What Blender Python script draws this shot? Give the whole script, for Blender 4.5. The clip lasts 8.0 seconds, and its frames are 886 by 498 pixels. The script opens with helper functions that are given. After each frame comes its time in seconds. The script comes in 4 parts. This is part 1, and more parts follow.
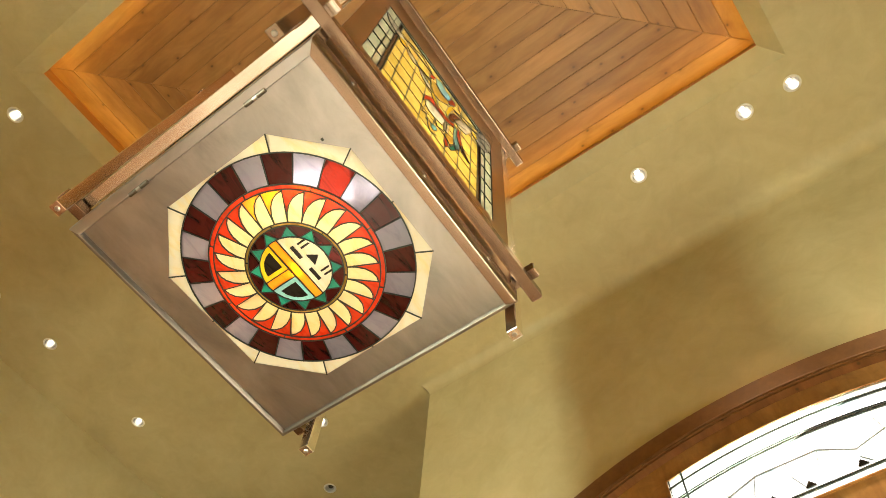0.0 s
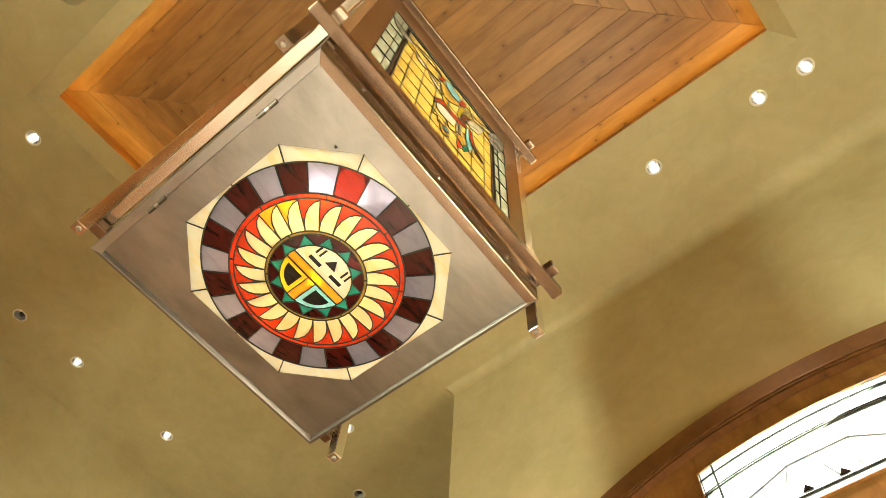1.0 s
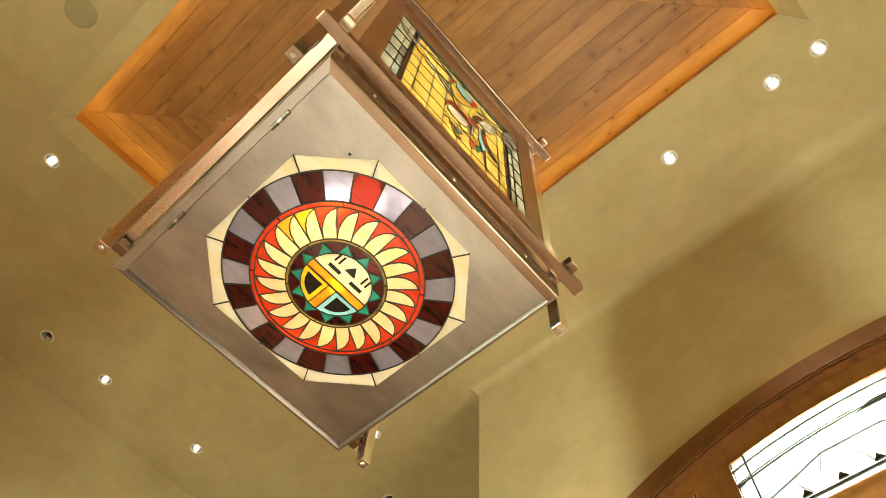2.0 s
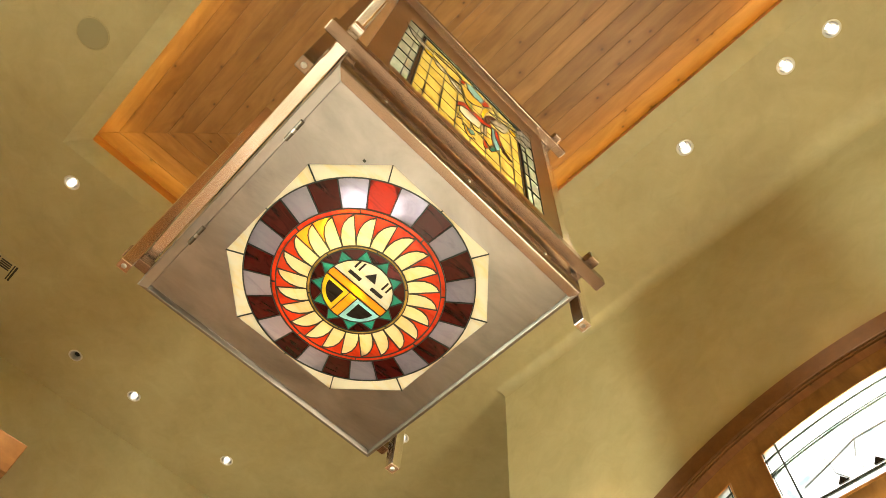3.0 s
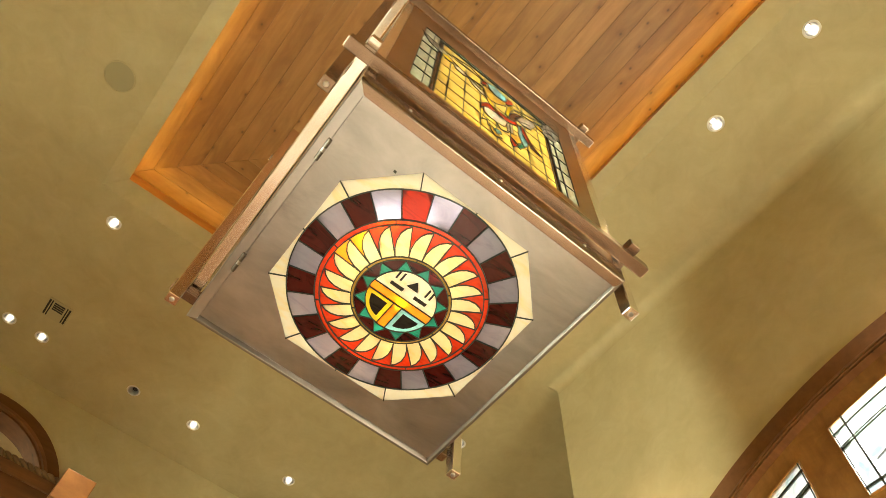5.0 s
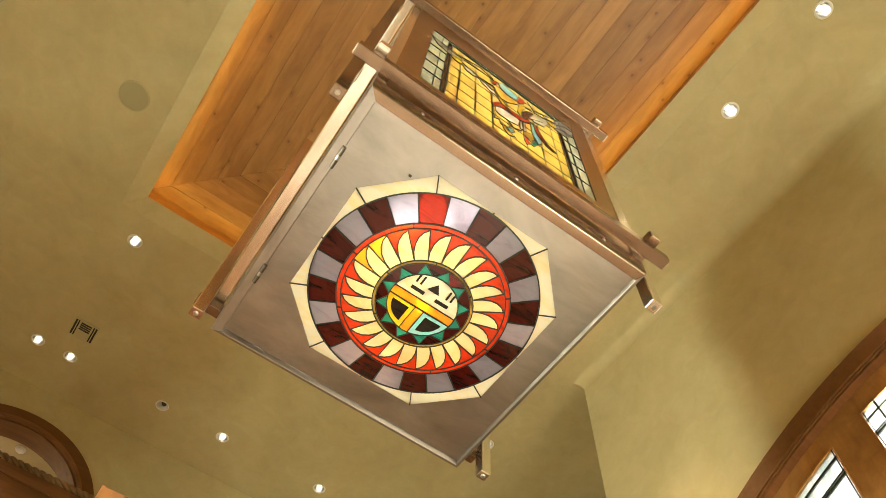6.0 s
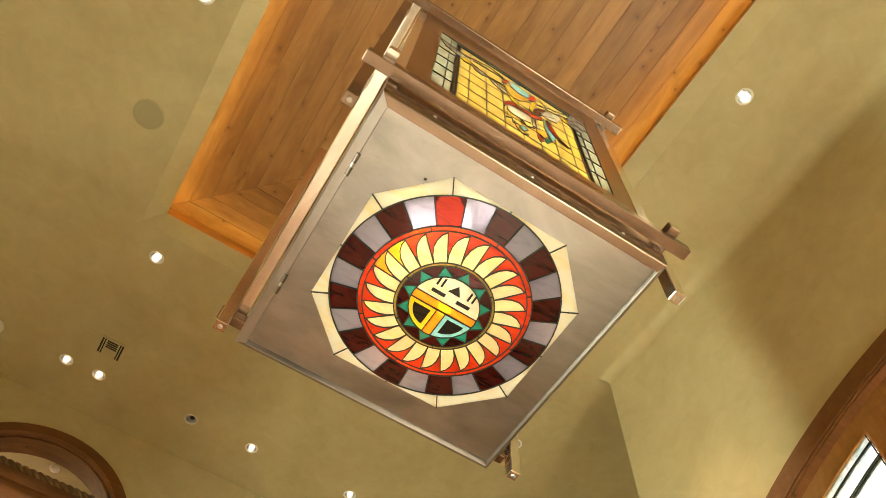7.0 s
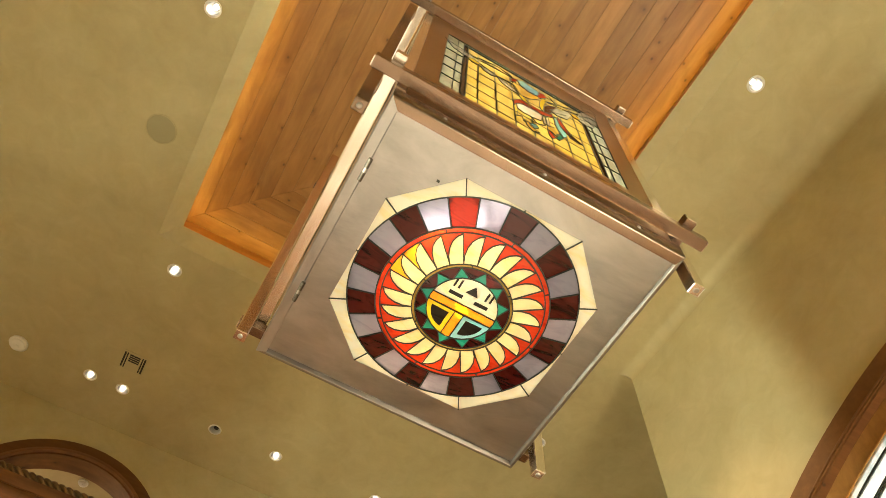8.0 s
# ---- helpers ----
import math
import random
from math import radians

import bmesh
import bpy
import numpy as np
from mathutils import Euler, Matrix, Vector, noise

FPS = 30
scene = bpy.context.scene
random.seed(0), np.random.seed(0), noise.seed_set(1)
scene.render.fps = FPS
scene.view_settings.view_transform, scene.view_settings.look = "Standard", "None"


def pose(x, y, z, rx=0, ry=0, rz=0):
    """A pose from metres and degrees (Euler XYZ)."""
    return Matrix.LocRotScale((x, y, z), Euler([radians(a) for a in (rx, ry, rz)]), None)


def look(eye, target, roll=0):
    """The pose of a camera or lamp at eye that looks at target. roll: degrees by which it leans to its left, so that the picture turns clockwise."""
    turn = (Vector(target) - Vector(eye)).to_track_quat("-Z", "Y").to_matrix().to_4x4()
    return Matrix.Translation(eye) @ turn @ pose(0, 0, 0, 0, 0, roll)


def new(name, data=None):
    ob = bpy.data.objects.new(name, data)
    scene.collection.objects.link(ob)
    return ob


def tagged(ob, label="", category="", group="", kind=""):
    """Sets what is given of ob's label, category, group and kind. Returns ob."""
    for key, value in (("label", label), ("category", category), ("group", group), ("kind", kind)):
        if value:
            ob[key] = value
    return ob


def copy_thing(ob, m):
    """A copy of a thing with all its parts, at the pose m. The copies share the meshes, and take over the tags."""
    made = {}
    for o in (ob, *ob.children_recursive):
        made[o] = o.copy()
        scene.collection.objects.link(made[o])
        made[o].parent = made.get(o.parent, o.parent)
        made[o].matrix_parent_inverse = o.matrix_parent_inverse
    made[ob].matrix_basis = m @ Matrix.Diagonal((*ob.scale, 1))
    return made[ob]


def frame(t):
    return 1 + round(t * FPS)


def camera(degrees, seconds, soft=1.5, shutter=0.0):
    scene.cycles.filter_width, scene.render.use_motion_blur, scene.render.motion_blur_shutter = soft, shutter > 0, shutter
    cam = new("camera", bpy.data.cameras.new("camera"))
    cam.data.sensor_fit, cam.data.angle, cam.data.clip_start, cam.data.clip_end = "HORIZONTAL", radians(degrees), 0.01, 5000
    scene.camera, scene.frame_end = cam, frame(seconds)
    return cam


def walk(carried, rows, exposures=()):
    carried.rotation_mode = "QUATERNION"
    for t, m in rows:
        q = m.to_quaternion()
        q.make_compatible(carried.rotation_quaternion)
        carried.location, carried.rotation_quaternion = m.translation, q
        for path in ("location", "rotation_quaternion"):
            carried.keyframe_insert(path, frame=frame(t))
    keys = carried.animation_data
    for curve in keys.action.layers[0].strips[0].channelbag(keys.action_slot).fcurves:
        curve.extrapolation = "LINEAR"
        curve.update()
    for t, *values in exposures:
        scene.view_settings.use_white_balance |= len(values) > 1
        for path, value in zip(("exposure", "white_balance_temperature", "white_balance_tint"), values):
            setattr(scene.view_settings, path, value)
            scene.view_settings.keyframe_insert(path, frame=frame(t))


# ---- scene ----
cam = camera(63.4, 8.0, soft=0.85)
# A tripod pan: fixed tilt and lean, the eye a hand ahead of the pan axis.
AXIS, REACH, PITCH, ROLL = Vector((-0.506, -0.984, 1.449)), 0.032, 62.71, 6.04
PAN = [(0.0, -48.68), (0.5, -47.17), (1.0, -45.66), (1.5, -44.10), (3.0, -39.36), (3.5, -37.67), (4.0, -36.05),
       (4.5, -34.44), (6.0, -29.68), (6.5, -28.03), (7.0, -26.51), (7.5, -25.11), (8.0, -23.87)]


def panned(yaw):
    a, p = radians(yaw), radians(PITCH)
    level = Vector((-math.sin(a), math.cos(a), 0))
    eye = AXIS + REACH * level
    return look(eye, eye + level * math.cos(p) + Vector((0, 0, math.sin(p))), ROLL)


walk(cam, [(t, panned(yaw)) for t, yaw in PAN], exposures=[(0.0, 1.12), (8.0, 1.12)])

# ---- light ----
world = bpy.data.worlds.new("sky")
scene.world = world
world.use_nodes = True
wn = world.node_tree.nodes
sky = wn.new("ShaderNodeTexSky")
sky.sky_type, sky.sun_disc = "NISHITA", False
sky.dust_density, sky.air_density = 6.0, 0.7
sky.sun_elevation, sky.sun_rotation = radians(46), radians(117)
wn["Background"].inputs["Strength"].default_value = 0.15
world.node_tree.links.new(sky.outputs[0], wn["Background"].inputs["Color"])
sun = new("sun", bpy.data.lights.new("sun", "SUN"))
sun.data.energy, sun.data.angle, sun.data.color = 4.5, radians(0.5), (1.0, 0.96, 0.90)
sun.matrix_world = look((7, -3.5, 8), (0, 0, 0))

ZC = 5.9          # ceiling
XE = 2.148        # entrance wall
YC = 1.326        # where that wall ends
YN = 4.0          # wall with the arched opening
XW, YS, XF = -4.0, -3.6, 5.2   # walls to the west and south, far end of the side bay

WARM = (1.0, 0.655, 0.335)
# Fourth is assumed behind the lantern; the last, unseen, is added for light balance.
DOWNLIGHTS = [(1.532, -0.82, 1), (1.532, -1.56, 1), (1.532, -1.87, 1), (1.532, 0.80, 1), (-1.153, 2.29, 1), (-1.153, 3.547, 1), (-1.42, 3.547, 1),
              (-0.36, 3.547, 0), (0.185, 3.547, 1), (1.115, 3.547, 1), (-1.56, 0.43, 1), (1.955, 2.28, 1), (2.55, 2.69, 0), (-1.56, -1.6, 1)]
for n, (dx, dy, lit) in enumerate(DOWNLIGHTS):
    spot = new("downlight_beam", bpy.data.lights.new("downlight_beam", "SPOT"))
    spot.data.energy, spot.data.color = 165.0 if lit else 70.0, WARM
    spot.data.spot_size, spot.data.spot_blend, spot.data.shadow_soft_size = radians(52), 1.0, 0.03
    spot.matrix_world = look((dx, dy, ZC - 0.002), (dx, dy, 0))

# daylight from the west, which throws the lantern's shadow; window and room are assumed
win = new("west_daylight", bpy.data.lights.new("west_daylight", "AREA"))
win.data.shape, win.data.size, win.data.size_y, win.data.energy, win.data.color = "RECTANGLE", 1.0, 1.5, 230.0, (0.90, 1.0, 0.84)
win.matrix_world = look((-6.98, 1.4, 1.2), (2.0, 0.6, 2.6))

# assumed daylight from the south, unseen; also fills the entrance wall's shadow
win = new("south_fill_light", bpy.data.lights.new("south_fill_light", "AREA"))
win.data.shape, win.data.size, win.data.size_y, win.data.energy, win.data.color = "RECTANGLE", 1.1, 1.7, 64.0, (1.0, 0.97, 0.76)
win.matrix_world = look((1.25, YS + 0.02, 1.35), (1.2, 2.0, 1.9))

# added lamp before the entrance glass, aimed up to brighten the west rim
win = new("rim_fill_light", bpy.data.lights.new("rim_fill_light", "AREA"))
win.data.shape, win.data.size, win.data.size_y, win.data.energy, win.data.color = "RECTANGLE", 1.1, 0.4, 9.0, (0.94, 1.0, 0.82)
win.data.spread = radians(75)
win.matrix_world = look((XE - 0.02, -0.82, 3.92), (-1.3, -0.2, 5.9))

# ---- materials ----
def material(name, base=(0.5, 0.5, 0.5), rough=0.5, metal=0.0):
    m = bpy.data.materials.new(name)
    m.use_nodes = True
    b = m.node_tree.nodes["Principled BSDF"]
    b.inputs["Base Color"].default_value = (*base, 1)
    b.inputs["Roughness"].default_value = rough
    b.inputs["Metallic"].default_value = metal
    return m, m.node_tree, b


def add(tree, kind, **sockets):
    n = tree.nodes.new("ShaderNode" + kind)
    for k, v in sockets.items():
        n.inputs[k.replace("_", " ")].default_value = v
    return n


def mapped(tree, scale=(1, 1, 1), random_shift=False, rot=(0, 0, 0)):
    co = add(tree, "TexCoord")
    mp = add(tree, "Mapping", Scale=scale, Rotation=rot)
    tree.links.new(co.outputs["Object"], mp.inputs["Vector"])
    if random_shift:
        info = add(tree, "ObjectInfo")
        mul = add(tree, "Math")
        mul.operation = "MULTIPLY"
        mul.inputs[1].default_value = 37.0
        tree.links.new(info.outputs["Random"], mul.inputs[0])
        tree.links.new(mul.outputs[0], mp.inputs["Location"])
    return mp.outputs["Vector"]


def ramp(tree, fac, stops):
    r = add(tree, "ValToRGB")
    e = r.color_ramp.elements
    while len(e) < len(stops):
        e.new(0.5)
    for el, (p, c) in zip(e, stops):
        el.position, el.color = p, (*c, 1) if len(c) == 3 else c
    tree.links.new(fac, r.inputs[0])
    return r.outputs[0]


def noise_tex(tree, vec, scale, detail=4, rough=0.55, distort=0.0):
    n = add(tree, "TexNoise", Scale=scale, Detail=detail, Roughness=rough, Distortion=distort)
    tree.links.new(vec, n.inputs["Vector"])
    return n.outputs["Fac"]


def bump(tree, bsdf, height, strength=0.2, dist=0.01):
    b = add(tree, "Bump", Strength=strength, Distance=dist)
    tree.links.new(height, b.inputs["Height"])
    tree.links.new(b.outputs[0], bsdf.inputs["Normal"])


def mixed(tree, fac, a, b, mode="MIX"):
    m = tree.nodes.new("ShaderNodeMix")
    m.data_type, m.blend_type = "RGBA", mode
    for sock, v in ((m.inputs[0], fac), (m.inputs[6], a), (m.inputs[7], b)):
        if isinstance(v, (int, float)):
            sock.default_value = v
        elif isinstance(v, tuple):
            sock.default_value = (*v, 1)
        else:
            tree.links.new(v, sock)
    return m.outputs[2]


def plaster(name, dark, light):
    m, tr, b = material(name, light, 0.62)
    v = mapped(tr)
    cloud = noise_tex(tr, v, 0.9, 5, 0.6, 0.6)
    fine = noise_tex(tr, v, 7.0, 6, 0.65, 0.8)
    c1 = ramp(tr, cloud, [(0.36, dark), (0.64, light)])
    c2 = ramp(tr, fine, [(0.3, (0.92, 0.90, 0.87)), (0.7, (1.04, 1.04, 1.03))])
    tr.links.new(mixed(tr, 1.0, c1, c2, "MULTIPLY"), b.inputs["Base Color"])
    trowel = noise_tex(tr, mapped(tr, (1, 1, 1)), 22, 5, 0.6, 1.2)
    bump(tr, b, trowel, 0.045, 0.004)
    return m


M_WALL = plaster("olive_plaster", (0.47, 0.39, 0.195), (0.56, 0.48, 0.26))
M_CEIL = plaster("ceiling_plaster", (0.44, 0.36, 0.18), (0.52, 0.44, 0.235))


def wood(name, dark, light, grain=(0.6, 9.0, 9.0), rough=0.4, knots=True, coat=0.0):
    m, tr, b = material(name, light, rough)
    v = mapped(tr, grain, True)
    streak = noise_tex(tr, v, 2.2, 6, 0.62, 0.35)
    col = ramp(tr, streak, [(0.28, dark), (0.55, tuple((a + c) / 2 for a, c in zip(dark, light))), (0.75, light)])
    info = add(tr, "ObjectInfo")
    tone = ramp(tr, info.outputs["Random"], [(0.0, (0.80, 0.78, 0.74)), (1.0, (1.12, 1.10, 1.06))])
    col = mixed(tr, 1.0, col, tone, "MULTIPLY")
    if knots:
        vo = add(tr, "TexVoronoi", Scale=1.0, Randomness=1.0)
        vo.voronoi_dimensions = "2D"
        tr.links.new(mapped(tr, (2.9, 3.9, 3.9), True), vo.inputs["Vector"])
        k = ramp(tr, vo.outputs["Distance"], [(0.015, (0.85, 0.85, 0.85)), (0.038, (0, 0, 0))])
        halo = ramp(tr, vo.outputs["Distance"], [(0.035, (0.80, 0.76, 0.72)), (0.14, (1, 1, 1))])
        blotch = ramp(tr, noise_tex(tr, mapped(tr, (1.6, 5.0, 5.0), True), 1.6, 4, 0.6, 0.8), [(0.32, (0.76, 0.73, 0.70)), (0.62, (1.08, 1.08, 1.06))])
        col = mixed(tr, 1.0, mixed(tr, 1.0, col, halo, "MULTIPLY"), blotch, "MULTIPLY")
        col = mixed(tr, k, col, tuple(c * 0.28 for c in dark))
    tr.links.new(col, b.inputs["Base Color"])
    b.inputs["Coat Weight"].default_value = coat
    bump(tr, b, streak, 0.08, 0.002)
    return m


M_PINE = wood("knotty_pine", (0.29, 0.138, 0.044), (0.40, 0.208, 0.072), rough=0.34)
# Lighter, more orange copy of the pine, with the warm edge glow painted in.
M_PINE_LIT = wood("lit_pine", (0.36, 0.15, 0.03), (0.52, 0.25, 0.065), rough=0.35)
M_ALDER_DARK = wood("dark_stained_alder", (0.13, 0.054, 0.017), (0.20, 0.088, 0.029), rough=0.62, knots=False)
M_ALDER_DARK.node_tree.nodes["Principled BSDF"].inputs["Specular IOR Level"].default_value = 0.22
M_ALDER_FIELD = wood("golden_alder", (0.27, 0.125, 0.034), (0.46, 0.235, 0.07), (1.2, 6, 1.2), rough=0.36)
M_ALDER = wood("stained_alder", (0.15, 0.058, 0.018), (0.27, 0.115, 0.038), rough=0.38)


def brushed(name, base, rough, stretch, tint=0.12, metal=1.0, stain=0.0):
    m, tr, b = material(name, base, rough, metal)
    cl = noise_tex(tr, mapped(tr, stretch), 3.5, 5, 0.6, 0.7)
    lo, hi = tuple(c * (1 - tint) for c in base), tuple(min(1, c * (1 + tint)) for c in base)
    col = ramp(tr, cl, [(0.3, lo), (0.7, hi)])
    tr.links.new(col, b.inputs["Base Color"])
    return m


def plate_metal():
    m, tr, b = material("brushed_metal", (0.70, 0.64, 0.57), 0.25, 1.0)
    cl = noise_tex(tr, mapped(tr, (1.0, 2.2, 1), rot=(0, 0, 1.2)), 3.4, 8, 0.62, 0.5)
    tr.links.new(ramp(tr, cl, [(0.32, (0.32, 0.335, 0.34)), (0.68, (0.53, 0.55, 0.555))]), b.inputs["Base Color"])
    rr = add(tr, "MapRange", From_Min=0.3, From_Max=0.7, To_Min=0.27, To_Max=0.36)
    tr.links.new(noise_tex(tr, mapped(tr, (1, 1, 1)), 6.0, 5, 0.6, 1.0), rr.inputs["Value"])
    tr.links.new(rr.outputs[0], b.inputs["Roughness"])
    return m


M_PLATE = plate_metal()
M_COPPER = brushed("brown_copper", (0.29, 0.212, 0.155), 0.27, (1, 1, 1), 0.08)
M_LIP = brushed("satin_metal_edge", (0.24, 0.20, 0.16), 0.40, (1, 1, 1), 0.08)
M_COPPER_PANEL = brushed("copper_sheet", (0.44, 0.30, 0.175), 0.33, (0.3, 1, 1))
# Paler and pinker copper: caught light and reflections put into the base colour.
M_COPPER_LIT_PINK = brushed("lit_pink_copper", (0.76, 0.58, 0.46), 0.16, (1, 1, 1), 0.06)
M_COPPER_LIT = brushed("lit_pale_copper", (0.93, 0.90, 0.85), 0.20, (1, 1, 1), 0.06)
M_STEEL = material("steel_screw", (0.5, 0.47, 0.42), 0.3, 1.0)[0]
M_LEAD = brushed("lead_came", (0.045, 0.055, 0.045), 0.42, (1, 1, 1), 0.2, 0.6)
M_LEAD_FINE = material("thin_grey_lead", (0.30, 0.31, 0.28), 0.5)[0]
M_HINGE = brushed("dark_hinge", (0.16, 0.14, 0.11), 0.40, (1, 1, 1))
M_WHITE = material("white_enamel", (0.78, 0.74, 0.66), 0.4)[0]
M_DARK = material("dark_recess", (0.02, 0.018, 0.015), 0.7)[0]
M_GRILLE = material("painted_grille", (0.36, 0.31, 0.165), 0.6)[0]
M_BRASS = brushed("aged_bronze", (0.34, 0.23, 0.14), 0.32, (1, 1, 1))


def art_glass(name, lo, hi, scale=9.0, clear=0.0, rough=0.18, through_light=0.5, stretch=(1, 3, 1), body_tint=None, haze=0.5, ripple=0.16):
    """Streaky opalescent glass: part surface colour, part light let through."""
    m = bpy.data.materials.new(name)
    m.use_nodes = True
    tr = m.node_tree
    tr.nodes.remove(tr.nodes["Principled BSDF"])
    out = tr.nodes["Material Output"]
    st = noise_tex(tr, mapped(tr, stretch, True), scale, 4, 0.6, 1.2)
    col = ramp(tr, st, [(0.30, lo), (0.52, hi)])
    dif, trl = add(tr, "BsdfDiffuse"), add(tr, "BsdfTranslucent")
    glo = add(tr, "BsdfGlossy", Roughness=rough)
    tr.links.new(col, dif.inputs["Color"])
    tr.links.new(col, trl.inputs["Color"])
    body = add(tr, "MixShader", Fac=through_light)
    tr.links.new(dif.outputs[0], body.inputs[1])
    tr.links.new(trl.outputs[0], body.inputs[2])
    last = body.outputs[0]
    if clear > 0:
        ref = add(tr, "BsdfRefraction", Roughness=haze, IOR=1.25)
        if body_tint:
            ref.inputs["Color"].default_value = (*body_tint, 1)
        else:
            tr.links.new(col, ref.inputs["Color"])
        mx = add(tr, "MixShader", Fac=clear)
        tr.links.new(last, mx.inputs[1])
        tr.links.new(ref.outputs[0], mx.inputs[2])
        last = mx.outputs[0]
    fr = add(tr, "Fresnel", IOR=1.5)
    mx = add(tr, "MixShader")
    tr.links.new(fr.outputs[0], mx.inputs[0])
    tr.links.new(last, mx.inputs[1])
    tr.links.new(glo.outputs[0], mx.inputs[2])
    rip = noise_tex(tr, mapped(tr, (1, 1, 1), True), 55, 2, 0.5, 0.5)
    bp = add(tr, "Bump", Strength=ripple, Distance=0.002)
    tr.links.new(rip, bp.inputs["Height"])
    for n in (dif, glo):
        tr.links.new(bp.outputs[0], n.inputs["Normal"])
    tr.links.new(mx.outputs[0], out.inputs["Surface"])
    return m


G_CREAM = art_glass("cream_opal_glass", (0.90, 0.77, 0.42), (0.90, 0.87, 0.71), 5)
G_PETAL = art_glass("yellow_opal_glass", (0.88, 0.72, 0.33), (0.89, 0.81, 0.57), 7, 0.14, 0.15, 0.5, (1, 3, 1), (1.0, 0.72, 0.20), 0.15)
G_RED = art_glass("red_glass", (0.52, 0.045, 0.018), (0.64, 0.09, 0.032), 12, 0.18, 0.15, 0.5, (1, 3, 1), (0.95, 0.22, 0.02), 0.18)
G_MAROON = art_glass("dark_red_glass", (0.010, 0.003, 0.003), (0.105, 0.013, 0.011), 7, 0.3, 0.10, 0.5, (1, 4, 1), (0.10, 0.008, 0.006), 0.25)
G_RUBY = art_glass("ruby_glass", (0.06, 0.004, 0.003), (0.16, 0.012, 0.009), 9, 0.14, 0.10, 0.5, (1, 4, 1), (0.95, 0.20, 0.08), 0.12)
G_RED_LIT = art_glass("lit_orange_glass", (0.80, 0.20, 0.02), (0.92, 0.36, 0.04), 12, 0.55, 0.15, 0.5, (1, 3, 1), (1.0, 0.62, 0.10), 0.35)
G_GREY = art_glass("grey_clear_glass", (0.28, 0.27, 0.32), (0.35, 0.34, 0.39), 8, 0.5, 0.07, 0.3, ripple=0.45)
G_TEAL = art_glass("teal_glass", (0.02, 0.26, 0.19), (0.05, 0.40, 0.30), 14)
G_GOLD = art_glass("gold_glass", (0.36, 0.24, 0.05), (0.52, 0.36, 0.10), 10)
G_ORANGE = art_glass("orange_glass", (0.78, 0.24, 0.02), (0.90, 0.40, 0.05), 12, 0.32, 0.15, 0.5, (1, 3, 1), (0.98, 0.50, 0.05), 0.35)
G_SUNNY = art_glass("sunny_yellow_glass", (0.90, 0.62, 0.02), (0.95, 0.74, 0.06), 12)
G_SKY = art_glass("sky_blue_glass", (0.25, 0.60, 0.62), (0.45, 0.76, 0.76), 12)
G_BLACK = art_glass("black_glass", (0.010, 0.009, 0.008), (0.03, 0.025, 0.02), 10)
G_AMBER = art_glass("amber_yellow_glass", (0.62, 0.50, 0.14), (0.72, 0.61, 0.25), 8, 0.0, 0.15, 0.75)
G_PALE = art_glass("pale_green_glass", (0.55, 0.64, 0.50), (0.78, 0.82, 0.68), 20, 0.0, 0.15, 0.7)
G_M_SKY = art_glass("motif_blue_glass", (0.20, 0.55, 0.72), (0.40, 0.74, 0.85), 12, 0, 0.15, 0.72)
G_M_RED = art_glass("motif_red_glass", (0.55, 0.05, 0.02), (0.70, 0.10, 0.04), 12, 0, 0.15, 0.6)
G_M_CREAM = art_glass("motif_white_glass", (0.93, 0.90, 0.80), (0.96, 0.94, 0.88), 7, 0, 0.15, 0.8)
G_M_GOLD = art_glass("motif_gold_glass", (0.80, 0.52, 0.08), (0.90, 0.66, 0.16), 10, 0, 0.15, 0.6)
G_M_GREY = art_glass("motif_grey_glass", (0.40, 0.40, 0.36), (0.72, 0.71, 0.64), 16, 0, 0.15, 0.72)
G_M_DARK = art_glass("motif_brown_glass", (0.10, 0.03, 0.015), (0.22, 0.06, 0.03), 10, 0, 0.15, 0.6)
G_DOOR = art_glass("textured_door_glass", (0.46, 0.58, 0.60), (0.84, 0.86, 0.84), 6.0, 0.9, 0.15, 0.85, (1, 1, 1))


def glow(name, colour, strength):
    m = bpy.data.materials.new(name)
    m.use_nodes = True
    tr = m.node_tree
    e = add(tr, "Emission", Color=(*colour, 1), Strength=strength)
    tr.links.new(e.outputs[0], tr.nodes["Material Output"].inputs["Surface"])
    return m


M_BULB = glow("lit_lamp_face", (1.0, 0.92, 0.76), 5.0)
M_ROPE = glow("cove_rope_light", (1.0, 0.64, 0.10), 7.0)
M_BULB_IN = glow("lit_bulb", (1.0, 0.92, 0.76), 16.0)

# ---- building helpers ----
def mesh_of(bm, name, mat, smooth=False):
    me = bpy.data.meshes.new(name)
    bmesh.ops.recalc_face_normals(bm, faces=bm.faces)
    bm.to_mesh(me)
    bm.free()
    me.materials.append(mat)
    if smooth:
        for p in me.polygons:
            p.use_smooth = True
        me.set_sharp_from_angle(angle=radians(40))
    return me


def part(name, bm, mat, parent, label="", smooth=False):
    ob = new(name, mesh_of(bm, name, mat, smooth))
    ob.parent = parent
    if label:
        tagged(ob, label)
    return ob


def thing(name, x, y, z, label, category, group="", kind=""):
    ob = new(name)
    ob.location = (x, y, z)
    return tagged(ob, label, category, group, kind)


